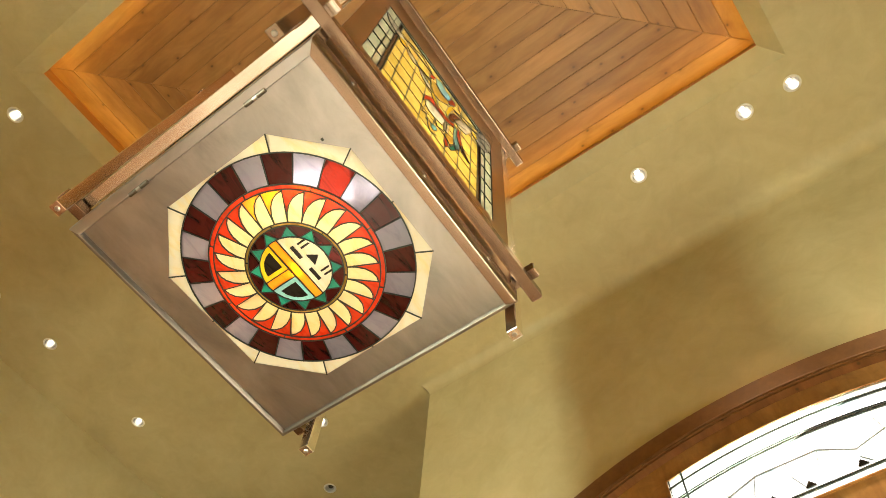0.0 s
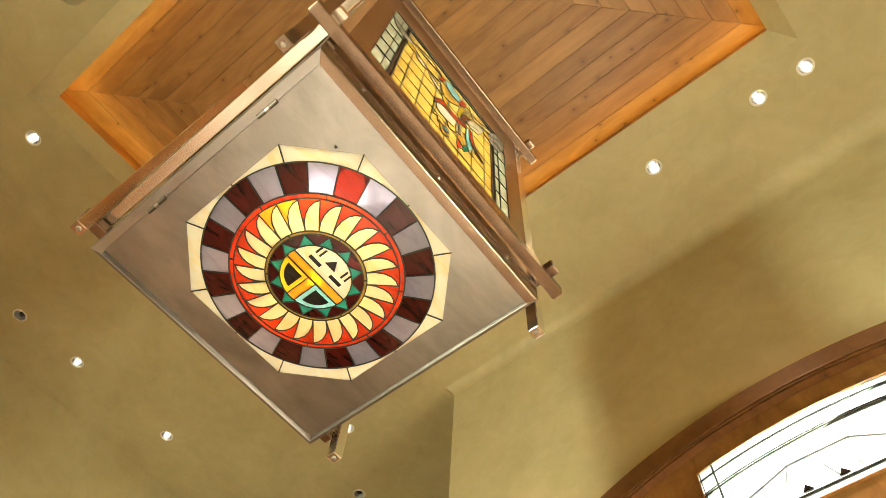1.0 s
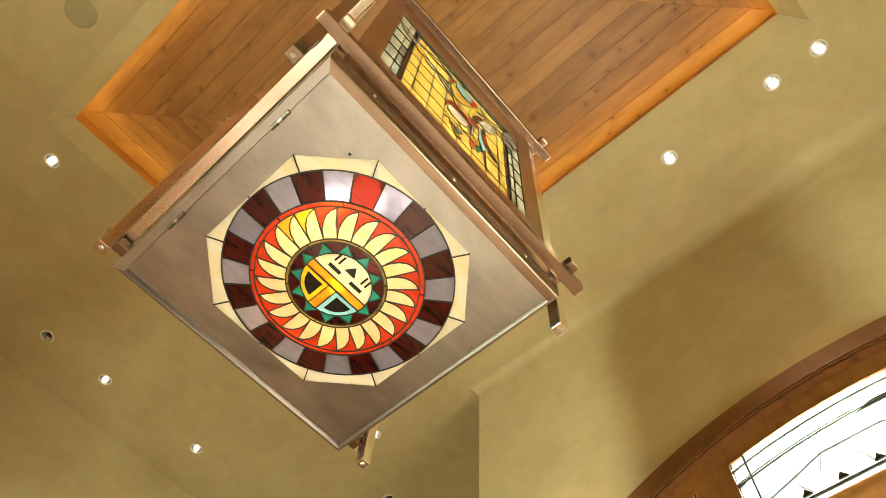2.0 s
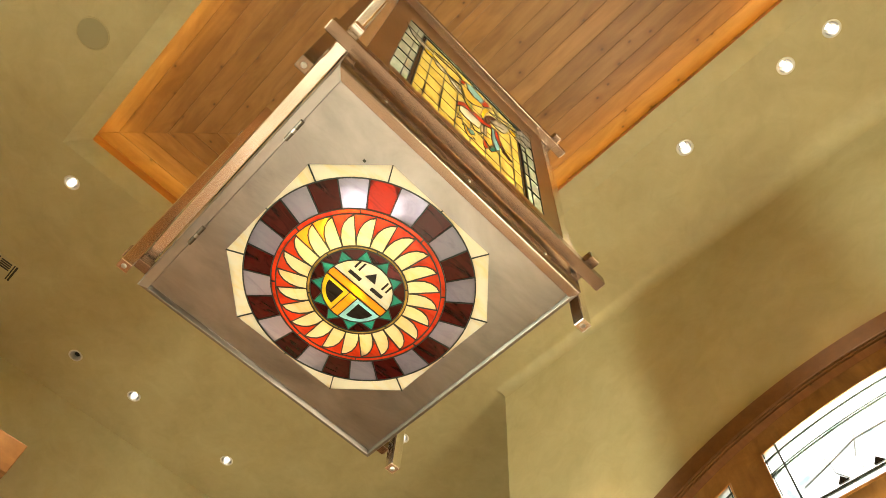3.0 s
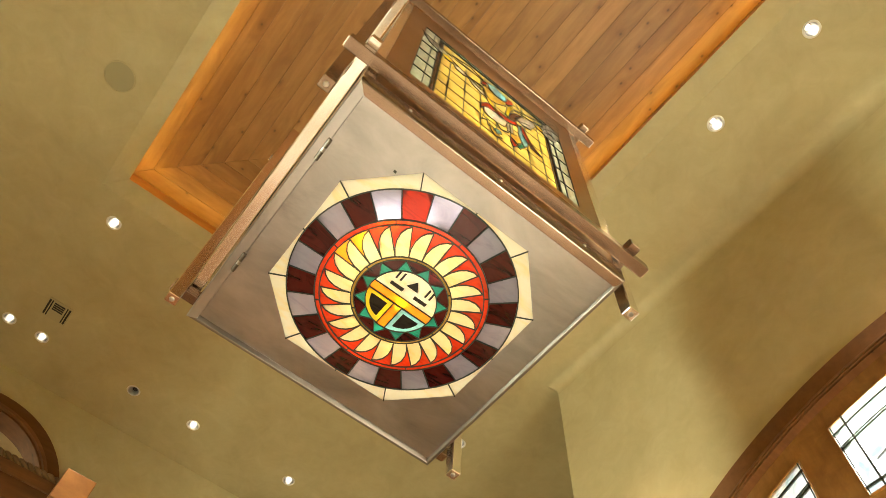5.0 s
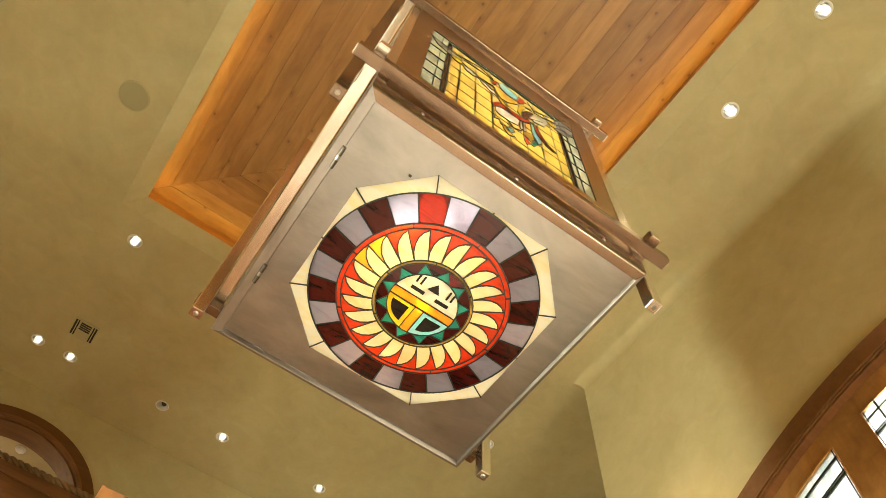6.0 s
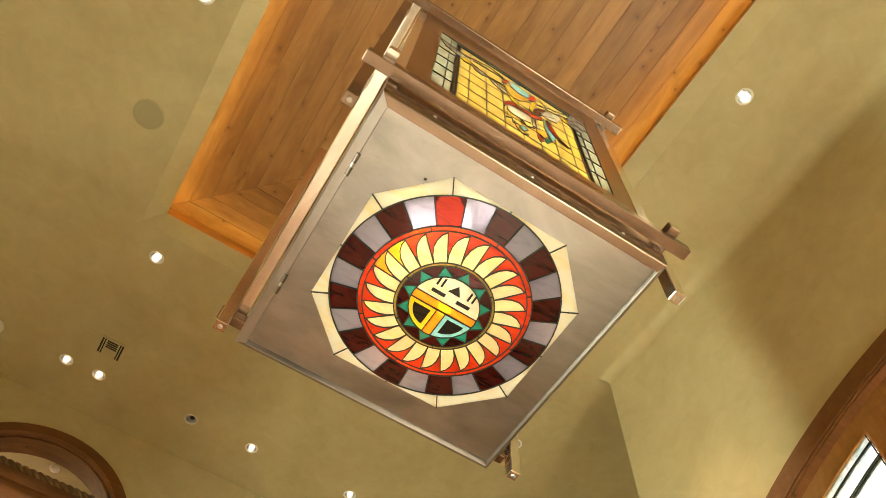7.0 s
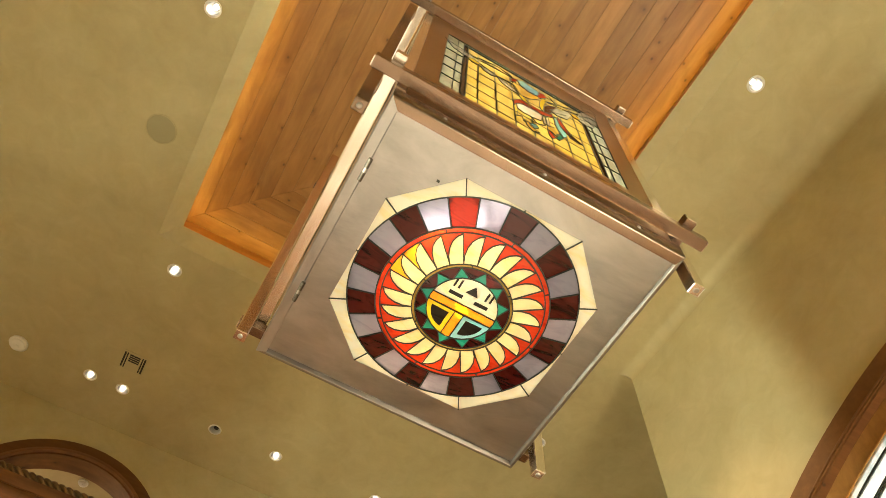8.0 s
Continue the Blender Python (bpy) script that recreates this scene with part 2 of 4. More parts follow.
def box(bm, x0, x1, y0, y1, z0, z1, bevel=0.0):
    vs = [bm.verts.new((x, y, z)) for x in (x0, x1) for y in (y0, y1) for z in (z0, z1)]
    fs = [bm.faces.new([vs[i] for i in q]) for q in ((0, 1, 3, 2), (4, 6, 7, 5), (0, 4, 5, 1), (2, 3, 7, 6), (0, 2, 6, 4), (1, 5, 7, 3))]
    if bevel:
        es = {e for f in fs for e in f.edges}
        bmesh.ops.bevel(bm, geom=list(es), offset=bevel, segments=2, affect="EDGES", profile=0.5)


def boxed(*a, bevel=0.0):
    bm = bmesh.new()
    box(bm, *a, bevel=bevel)
    return bm


def prism(bm, pts, place, d0, d1):
    """A polygon in a plane, given a thickness; place(u, v, w) is a point of the world."""
    a = [bm.verts.new(place(u, v, d0)) for u, v in pts]
    b = [bm.verts.new(place(u, v, d1)) for u, v in pts]
    bm.faces.new(a)
    bm.faces.new(b[::-1])
    n = len(pts)
    for i in range(n):
        bm.faces.new((a[i], b[i], b[(i + 1) % n], a[(i + 1) % n]))


def pane(pts, place, d0, d1):
    bm = bmesh.new()
    prism(bm, pts, place, d0, d1)
    return bm


def slab(outline, holes, place, d0, d1):
    """A plate with openings cut right through it."""
    bm = bmesh.new()
    rings = []
    for d in (d0, d1):
        edges = []
        for loop in (outline, *holes):
            vs = [bm.verts.new(place(u, v, d)) for u, v in loop]
            edges += [bm.edges.new((vs[i], vs[(i + 1) % len(vs)])) for i in range(len(vs))]
            rings.append(vs)
        bmesh.ops.triangle_fill(bm, use_beauty=True, use_dissolve=False, edges=edges)
    half = len(rings) // 2
    for a, b in zip(rings[:half], rings[half:]):
        for i in range(len(a)):
            j = (i + 1) % len(a)
            bm.faces.new((a[i], a[j], b[j], b[i]))
    return bm


def came(bm, pts, place, wide, d0, d1, closed=True):
    """Lead strips along a line of points."""
    n = len(pts)
    for i in range(n if closed else n - 1):
        (u0, v0), (u1, v1) = pts[i], pts[(i + 1) % n]
        L = math.hypot(u1 - u0, v1 - v0)
        if L < 1e-6:
            continue
        s, c = (u1 - u0) / L, (v1 - v0) / L
        h, e = wide / 2, wide * 0.35
        q = [(u0 - s * e - c * h, v0 - c * e + s * h), (u1 + s * e - c * h, v1 + c * e + s * h), (u1 + s * e + c * h, v1 + c * e - s * h), (u0 - s * e + c * h, v0 - c * e - s * h)]
        prism(bm, q, place, d0, d1)


def arc(cu, cv, r, a0, a1, n):
    return [(cu + r * math.cos(radians(a0 + (a1 - a0) * i / n)), cv + r * math.sin(radians(a0 + (a1 - a0) * i / n))) for i in range(n + 1)]


def circle(cu, cv, r, n=32):
    return arc(cu, cv, r, 0, 360, n)[:-1]


def lathe(bm, profile, n=28, cx=0, cy=0):
    """Turned about the z axis: profile of (radius, z)."""
    rings = []
    for r, z in profile:
        rings.append([bm.verts.new((cx + r * math.cos(2 * math.pi * i / n), cy + r * math.sin(2 * math.pi * i / n), z)) for i in range(n)] if r > 1e-6 else [bm.verts.new((cx, cy, z))])
    for a, b in zip(rings, rings[1:]):
        for i in range(n):
            j = (i + 1) % n
            if len(a) == 1 and len(b) > 1:
                bm.faces.new((a[0], b[i], b[j]))
            elif len(b) == 1 and len(a) > 1:
                bm.faces.new((a[i], a[j], b[0]))
            elif len(a) > 1:
                bm.faces.new((a[i], a[j], b[j], b[i]))


flat = lambda u, v, w: (u, v, w)

# ---- the room ----
TX, TY0, TY1, ZT, RISE = 1.235, -1.81, 1.98, 6.0, 0.16      # wood panel: half width, ends, foot and height of its fascia
OX, OY0, OY1 = 1.352, -1.91, 2.075                        # splayed rim in the ceiling
def HOUSE(z0, z1, grow=0.0):
    """The plan of the house, without the ground before the entrance."""
    bm = bmesh.new()
    prism(bm, [(-7.3, YS - 0.3), (XE + 0.26 + grow, YS - 0.3), (XE + 0.26 + grow, YC - 0.26 - grow), (XF + 0.3, YC - 0.26 - grow), (XF + 0.3, YN + 2.9), (-7.3, YN + 2.9)], flat, z0, z1)
    return bm


tagged(new("floor", mesh_of(HOUSE(-0.2, 0.0), "floor", plaster("floor_stone", (0.52, 0.44, 0.34), (0.64, 0.56, 0.45)))), "pale honed stone floor", "floor", kind="structure")
# Neither floor shows directly; this added brown stretch darkens the lantern plate's reflection.
tagged(new("floor_north", mesh_of(boxed(XW + 0.01, XF - 0.01, 1.55, YN - 0.01, 0.002, 0.016, bevel=0.004), "floor_north", wood("reflected_brown", (0.19, 0.108, 0.064), (0.31, 0.19, 0.118), rough=0.45, knots=False))), "unseen brown floor added to darken the reflection in the lantern", "floor", kind="structure")

holes = [circle(x, y, 0.043, 24) for x, y, _ in DOWNLIGHTS]
ceiling = new("ceiling", mesh_of(slab([(XW, YS), (XE + 0.25, YS), (XE + 0.25, YC - 0.25), (XF, YC - 0.25), (XF, YN), (XW, YN)], [[(-OX, OY0), (OX, OY0), (OX, OY1), (-OX, OY1)], *holes], flat, ZC, ZC + 0.12), "ceiling", M_CEIL))
tagged(ceiling, "olive troweled plaster ceiling with recessed downlights", "ceiling", kind="structure")
# splay from the ceiling up to the wood
bm = bmesh.new()
lo = [bm.verts.new((x, y, ZC)) for x, y in ((-OX, OY0), (OX, OY0), (OX, OY1), (-OX, OY1))]
hi = [bm.verts.new((x, y, ZT)) for x, y in ((-TX, TY0), (TX, TY0), (TX, TY1), (-TX, TY1))]
bk = [bm.verts.new((x, y, ZT + 0.002)) for x, y in ((-OX, OY0), (OX, OY0), (OX, OY1), (-OX, OY1))]
for i in range(4):
    j = (i + 1) % 4
    bm.faces.new((lo[i], lo[j], hi[j], hi[i]))
    bm.faces.new((hi[i], hi[j], bk[j], bk[i]))
tagged(new("ceiling_rim", mesh_of(bm, "ceiling_rim", M_CEIL)), "splayed plaster rim round the wooden ceiling panel", "ceiling rim", kind="structure")


def wall(name, outline, holes, place, d0, d1, label, mat=None):
    return tagged(new(name, mesh_of(slab(outline, holes, place, d0, d1), name, mat or M_WALL)), label, "wall", kind="structure")


on_x = lambda u, v, w: (w, u, v)
on_y = lambda u, v, w: (u, w, v)
TOP = ZC + 0.12
# entrance: a segmental arch with a door between two sidelights
AY, AZ, AR = -0.82, 1.42, 2.955            # middle of the arch, its centre's height, its radius
HALF = 1.78                              # half width of the opening
lift = lambda r, dy: AZ + math.sqrt(r * r - dy * dy)


def arched(r, half, foot, n=28, mid=AY):
    """Outline of an opening under the entrance arch."""
    return [(mid - half, foot), (mid + half, foot)] + [(mid + half - 2 * half * i / n, lift(r, mid + half - 2 * half * i / n - AY)) for i in range(n + 1)]


wall("wall_east", [(YS, 0), (YC, 0), (YC, TOP - 0.002), (YS, TOP - 0.002)], [arched(AR - 0.03, HALF - 0.03, 0.001)], on_x, XE, XE + 0.26, "olive plaster wall with an arched entrance")
wall("wall_return", [(XE + 0.26, 0), (XF, 0), (XF, TOP - 0.002), (XE + 0.26, TOP - 0.002)], [], on_y, YC - 0.26, YC, "olive plaster wall beside the entrance")
wall("wall_bay_end", [(YC, 0), (YN, 0), (YN, TOP), (YC, TOP)], [], on_x, XF, XF + 0.2, "olive plaster wall closing the side bay")
# Unseen wall; its header is set to keep west daylight off the near ceiling.
wall("wall_west", [(YS, 0), (YN, 0), (YN, TOP), (YS, TOP)], [[(-0.2, 0.001), (2.6, 0.001), (2.6, 2.88), (-0.2, 2.88)]], on_x, XW - 0.2, XW, "unseen plaster wall whose opening limits the west daylight")
# Unseen room, added only to hold the west lamp.
wall("wall_west_room", [(YS, 0), (YN, 0), (YN, 3.2), (YS, 3.2)], [[(0.85, 0.4), (1.95, 0.4), (1.95, 2.0), (0.85, 2.0)]], on_x, -7.2, -7.0, "unseen plaster wall behind the west lamp")
for nm, yy in (("wall_west_room_south", YS - 0.2), ("wall_west_room_north", YN)):
    wall(nm, [(-7.2, 0), (XW - 0.2, 0), (XW - 0.2, 3.2), (-7.2, 3.2)], [], on_y, yy, yy + 0.2, "olive plaster wall")
tagged(new("ceiling_west_room", mesh_of(boxed(-7.2, XW - 0.2, YS, YN, 3.2, 3.3), "ceiling_west_room", M_CEIL)), "unseen plaster ceiling of the added west room", "ceiling", kind="structure")
# The opening here is assumed too, for the south lamp.
wall("wall_south", [(XW, 0), (XE + 0.26, 0), (XE + 0.26, TOP), (XW, TOP)], [[(0.65, 0.45), (1.85, 0.45), (1.85, 2.25), (0.65, 2.25)]], on_y, YS - 0.2, YS, "olive plaster wall")
# north: round-headed opening into the next room
NX, NZ, NR = -1.108, 4.868, 0.766
nook = arc(NX, NZ, NR - 0.10, 0, 180, 32)
wall("wall_north", [(XW, 0), (XF, 0), (XF, TOP), (XW, TOP)], [[(NX - NR + 0.10, 0.001), (NX + NR - 0.10, 0.001)] + nook], on_y, YN, YN + 0.16, "olive plaster wall with a round-headed opening")

# added plaster rounding that softens the shading step between wall and ceiling
COVE = [(d, ZC - 0.13 + 0.13 * math.sqrt(max(0.0, 1 - (1 - d / 0.13) ** 2))) for d in (0.0, 0.003, 0.011, 0.024, 0.042, 0.063, 0.086, 0.110, 0.13)]


def cove(name, runs):
    """A hollow moulding along a wall; runs gives, for a distance from the wall, the two ends of the line at that distance."""
    bm = bmesh.new()
    lines = [[bm.verts.new((*p, z - 0.001)) for p in runs(d)] for d, z in COVE]
    for a, b in zip(lines, lines[1:]):
        for i in range(len(a) - 1):
            bm.faces.new((a[i], a[i + 1], b[i + 1], b[i]))
    tagged(new(name, mesh_of(bm, name, M_CEIL, True)), "rounded olive plaster between wall and ceiling", "cove", kind="structure")


cove("cove_east", lambda d: [(XE - d, YS), (XE - d, YC + d), (XF, YC + d)])

# ---- wooden ceiling panel ----
RISE_Z = ZT + RISE
panel = thing("ceiling_panel", 0, 0, RISE_Z, "knotty pine boards in mitred rings recessed in the ceiling", "ceiling panel", kind="structure")
LEDGE = 0.045
backing = boxed(-TX - 0.07, TX + 0.07, TY0 - 0.07, TY1 + 0.07, 0.0205, 0.05)
part("backing", backing, M_PINE, panel)
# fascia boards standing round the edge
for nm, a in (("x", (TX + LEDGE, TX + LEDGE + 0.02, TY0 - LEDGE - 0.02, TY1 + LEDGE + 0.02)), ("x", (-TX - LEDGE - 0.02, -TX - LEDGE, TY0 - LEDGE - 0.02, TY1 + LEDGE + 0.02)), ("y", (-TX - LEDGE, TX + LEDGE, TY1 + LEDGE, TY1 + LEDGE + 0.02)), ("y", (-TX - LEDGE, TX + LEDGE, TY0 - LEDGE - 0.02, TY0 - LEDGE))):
    part("fascia", boxed(*a, -RISE + 0.001, 0.02), M_PINE_LIT, panel, "pine fascia board with the warm glow in its colour")
# rope lights lying on the ledge behind the rim
for nm, a in (("x", (TX + 0.014, TX + 0.028, TY0, TY1)), ("x", (-TX - 0.028, -TX - 0.014, TY0, TY1)), ("y", (-TX, TX, TY1 + 0.014, TY1 + 0.028)), ("y", (-TX, TX, TY0 - 0.028, TY0 - 0.014))):
    part("rope_light", boxed(*a, -RISE + 0.004, -RISE + 0.014, bevel=0.003), M_ROPE, panel, "hidden warm rope light")
BOARD = 0.123
k = 0
while TX + LEDGE - k * BOARD > 0.02:
    x1, y0, y1 = TX + LEDGE - k * BOARD, TY0 - LEDGE + k * BOARD, TY1 + LEDGE - k * BOARD
    x2 = max(x1 - BOARD, 0.0)
    w = x1 - x2
    g = 0.0002
    for side in range(4):
        if side == 0:
            q = [(x1 - g, y0 + g), (x1 - g, y1 - g), (x2 + g, y1 - w - g), (x2 + g, y0 + w + g)]
        elif side == 1:
            q = [(-x1 + g, y1 - g), (-x1 + g, y0 + g), (-x2 - g, y0 + w + g), (-x2 - g, y1 - w - g)]
        elif side == 2:
            q = [(x1 - g, y1 - g), (-x1 + g, y1 - g), (-x2 - g, y1 - w + g), (x2 + g, y1 - w + g)]
        else:
            q = [(-x1 + g, y0 + g), (x1 - g, y0 + g), (x2 + g, y0 + w - g), (-x2 - g, y0 + w - g)]
        bm = bmesh.new()
        cx, cy = sum(p[0] for p in q) / 4, sum(p[1] for p in q) / 4
        swap = side < 2
        # each board lies along its own x axis, so that the grain follows it
        loc = [((p[1] - cy), -(p[0] - cx)) if swap else (p[0] - cx, p[1] - cy) for p in q]
        inset = 0.004
        lo_ring = [bm.verts.new((u * (1 - 2 * inset / max(0.05, abs(u) * 2)) if abs(u) > 0.03 else u, v * (1 - 0.05), 0.0)) for u, v in loc]
        mid_ring = [bm.verts.new((u, v, 0.0030)) for u, v in loc]
        hi_ring = [bm.verts.new((u, v, 0.02)) for u, v in loc]
        bm.faces.new(lo_ring)
        bm.faces.new(hi_ring)
        for a, b in ((lo_ring, mid_ring), (mid_ring, hi_ring)):
            for i in range(4):
                bm.faces.new((a[i], a[(i + 1) % 4], b[(i + 1) % 4], b[i]))
        ob = part("board", bm, M_PINE, panel)
        ob.location = (cx, cy, random.uniform(-0.001, 0.001))
        ob.rotation_euler = (0, 0, radians(90) if swap else 0)
    k += 1

# ---- downlights ----
def downlight(lit):
    top = thing("downlight", 0, 0, ZC, "lit recessed downlight with a polished trim in plaster" if lit else "turned-aside recessed downlight with a polished trim", "ceiling light", "downlights in the ceiling")
    bm = bmesh.new()
    lathe(bm, [(0.041, 0.03), (0.041, -0.001), (0.045, -0.005), (0.052, -0.004), (0.055, 0.0), (0.055, 0.001)], 32)
    part("trim", bm, M_WHITE, top, "", True)
    bm = bmesh.new()
    lathe(bm, [(0.041, 0.004), (0.038, 0.03), (0.032, 0.06), (0.026, 0.075), (0.0, 0.078)], 28)
    part("reflector", bm, M_CHROME if lit else M_CHROME_PALE, top, "", True)
    bm = bmesh.new()
    if lit:
        lathe(bm, [(0.0, 0.040), (0.013, 0.041), (0.017, 0.048), (0.016, 0.072)], 24)
        part("lamp", bm, M_BULB, top, "glowing lamp face", True)
    else:
        lathe(bm, [(0.0, 0.020), (0.018, 0.022), (0.023, 0.034), (0.020, 0.07)], 24, 0.006, 0.004)
        part("lamp", bm, M_DARK, top, "dark lamp turned aside", True)
    return top


M_CHROME_PALE = material("pale_reflector", (0.80, 0.77, 0.70), 0.35, 0.6)[0]
M_CHROME = material("polished_reflector", (0.30, 0.28, 0.25), 0.28, 1.0)[0]
first = {}
for x, y, lit in DOWNLIGHTS:
    if lit not in first:
        first[lit] = downlight(lit)
        first[lit].location = (x, y, ZC)
    else:
        copy_thing(first[lit], pose(x, y, ZC))

# ---- speaker, smoke detector, air vent ----
sp = thing("ceiling_speaker", -1.588, 1.318, ZC, "round painted ceiling speaker grille set in plaster", "speaker")
bm = bmesh.new()
lathe(bm, [(0.0, -0.0035), (0.088, -0.0035), (0.093, -0.0025), (0.096, 0.0)], 40)
part("grille", bm, M_GRILLE, sp, "fine perforated grille", True)
bm = bmesh.new()
lathe(bm, [(0.0965, 0.001), (0.0965, -0.006), (0.102, -0.006), (0.104, 0.001)], 40)
part("rim", bm, M_CEIL, sp, "", True)

sd = thing("smoke_detector", -1.995, 3.538, ZC, "small round white smoke detector on the ceiling", "smoke detector")
bm = bmesh.new()
lathe(bm, [(0.072, 0.0), (0.074, -0.010), (0.068, -0.018), (0.058, -0.020), (0.056, -0.030), (0.044, -0.042), (0.0, -0.046)], 32)
part("housing", bm, M_WHITE, sd, "", True)
bm = bmesh.new()
lathe(bm, [(0.022, -0.044), (0.020, -0.048), (0.0, -0.049)], 20)
part("button", bm, M_WHITE, sd, "", True)

M_VENT = material("painted_vent", (0.47, 0.40, 0.215), 0.55)[0]
av = thing("air_vent", -1.158, 3.245, ZC, "square metal air vent with dark slats in the ceiling", "air vent")
part("face_plate", boxed(-0.093, 0.093, -0.093, 0.093, -0.006, 0.0, bevel=0.002), M_VENT, av)
# Slots are solid dark strips on the plate, painting the shade of openings.
for sx in (-1, 1):
    for d, w in ((0.060, 0.010), (0.079, 0.014)):
        part("slot", boxed(sx * d - w / 2, sx * d + w / 2, -0.078, 0.078, -0.0068, -0.0059), M_DARK, av, "dark strip for the shade in a slot")
        part("louvre", boxed(sx * d - w / 2 - 0.003, sx * d - w / 2, -0.080, 0.080, -0.0078, -0.0059), M_VENT, av)
for i in range(4):
    y = -0.072 + i * 0.020
    part("slot", boxed(-0.042, 0.042, y, y + 0.0155, -0.0068, -0.0059), M_DARK, av, "dark strip for the shade in a slot")
    part("louvre", boxed(-0.044, 0.044, y - 0.003, y, -0.0078, -0.0059), M_VENT, av)

# ---- the hanging lantern ----
ZL = 3.2
lantern = thing("hanging_lantern", 0, 0, ZL, "large square copper lantern with stained-glass panels hanging from the ceiling", "lantern")
H, TALL = 0.446, 1.36


def under(u, v, w):
    """A point of the bottom; w: out of it, downwards. The round glass swells a little towards the room."""
    return (u + 0.005, v - 0.004, -w - 0.033 * max(0.0, 1 - (u * u + v * v) / 0.331 ** 2))



oct_a, oct_b = 0.337, 0.180
octagon = [(-oct_a, -oct_b), (-oct_b, -oct_a), (oct_b, -oct_a), (oct_a, -oct_b), (oct_a, oct_b), (oct_b, oct_a), (-oct_b, oct_a), (-oct_a, oct_b)]
IN = H - 0.012
part("bottom_plate", slab([(-IN, -IN), (IN, -IN), (IN, IN), (-IN, IN)], [[(u * 0.985, v * 0.985) for u, v in octagon]], under, -0.006, 0.0), M_PLATE, lantern, "brushed metal plate with an octagonal opening")
# lip round the plate: four mouldings with mitred ends, each a profile of (inwards, height)
N1, N2, N3 = 0.012, 0.030, 0.032
ROLL_EDGE = [(0.0, 0.05), (0.0, -0.007), (0.0016, -0.0115), (0.005, -0.0145), (0.010, -0.0155), (N3, -0.0155), (N3, 0.05)]


def square_edge(w):
    return [(0.0, 0.05), (0.0, -0.013), (0.002, -0.0155), (w - 0.002, -0.0155), (w, -0.013), (w, 0.05)]


def lip(profile, w, w_start, w_end, turn, mat, label):
    """One side, built along x at -y and turned to its place; w_start and w_end are the widths of its neighbours."""
    bm = bmesh.new()
    ends = [[bm.verts.new((sx * (H - d * wn_ / w), -H + d, z)) for d, z in profile] for sx, wn_ in ((-1, w_start), (1, w_end))]
    n = len(profile)
    for i in range(n):
        bm.faces.new((ends[0][i], ends[0][(i + 1) % n], ends[1][(i + 1) % n], ends[1][i]))
    for e in ends:
        bm.faces.new(e)
    ob = part("lip", bm, mat, lantern, label, True)
    ob.rotation_euler = (0, 0, radians(turn))


lip(ROLL_EDGE, N3, N2, N1, 0, M_COPPER, "rolled copper edge")
lip(square_edge(N1), N1, N3, N1, 90, M_LIP, "narrow metal edge")
lip(square_edge(N1), N1, N1, N2, 180, M_LIP, "narrow metal edge")
lip(square_edge(N2), N2, N1, N3, 270, M_PLATE, "brushed metal edge with hinges")

# stained glass in the bottom
sun_panel = new("sun_panel")
sun_panel.parent = lantern
tagged(sun_panel, "round stained-glass sun design with a face in an octagon")
leads = bmesh.new()
LW = 0.0034


def glass(name, pts, mat, lead=True, w=LW, inset=0.0):
    part(name, pane(pts, under, -0.003, 0.001), mat, sun_panel)
    if lead:
        came(leads, pts, under, w, -0.004, 0.0035)


R1, R2, R3, R4, R5, R6, R7 = 0.331, 0.248, 0.234, 0.143, 0.134, 0.134, 0.101
FS = R7 / 0.091
# cream border between octagon and ring
for i in range(8):
    (u0, v0), (u1, v1) = octagon[i], octagon[(i + 1) % 8]
    a0, a1 = math.degrees(math.atan2(v0, u0)), math.degrees(math.atan2(v1, u1))
    while a1 < a0:
        a1 += 360
    if i % 2 == 1:      # long side: two panes
        um, vm, am = (u0 + u1) / 2, (v0 + v1) / 2, (a0 + a1) / 2
        for (p, q, b0, b1) in (((u0, v0), (um, vm), a0, am), ((um, vm), (u1, v1), am, a1)):
            glass("border_pane", [p, q] + arc(0, 0, R1, b1, b0, 6), G_CREAM, False)
            came(leads, [q, (R1 * math.cos(radians(b1)), R1 * math.sin(radians(b1)))], under, LW, -0.004, 0.0035, False)
    else:
        glass("border_pane", [(u0, v0), (u1, v1)] + arc(0, 0, R1, a1, a0, 8), G_CREAM, False)
        came(leads, [(u1, v1), (R1 * math.cos(radians(a1)), R1 * math.sin(radians(a1)))], under, LW, -0.004, 0.0035, False)
# ring of 24 dark and clear pieces, one of them ruby
for i in range(24):
    a = -119 + (i - 0.5) * 360 / 24
    b = a + 360 / 24
    glass("ring_pane", arc(0, 0, R1, a, b, 4) + arc(0, 0, R2, b, a, 4), G_RUBY if i == 0 else G_MAROON if i % 2 == 0 else G_GREY)
# red band in eight pieces
for i in range(8):
    a = i * 45 + 5
    glass("red_band", arc(0, 0, R2, a, a + 45, 8) + arc(0, 0, R3, a + 45, a, 8), G_RED)
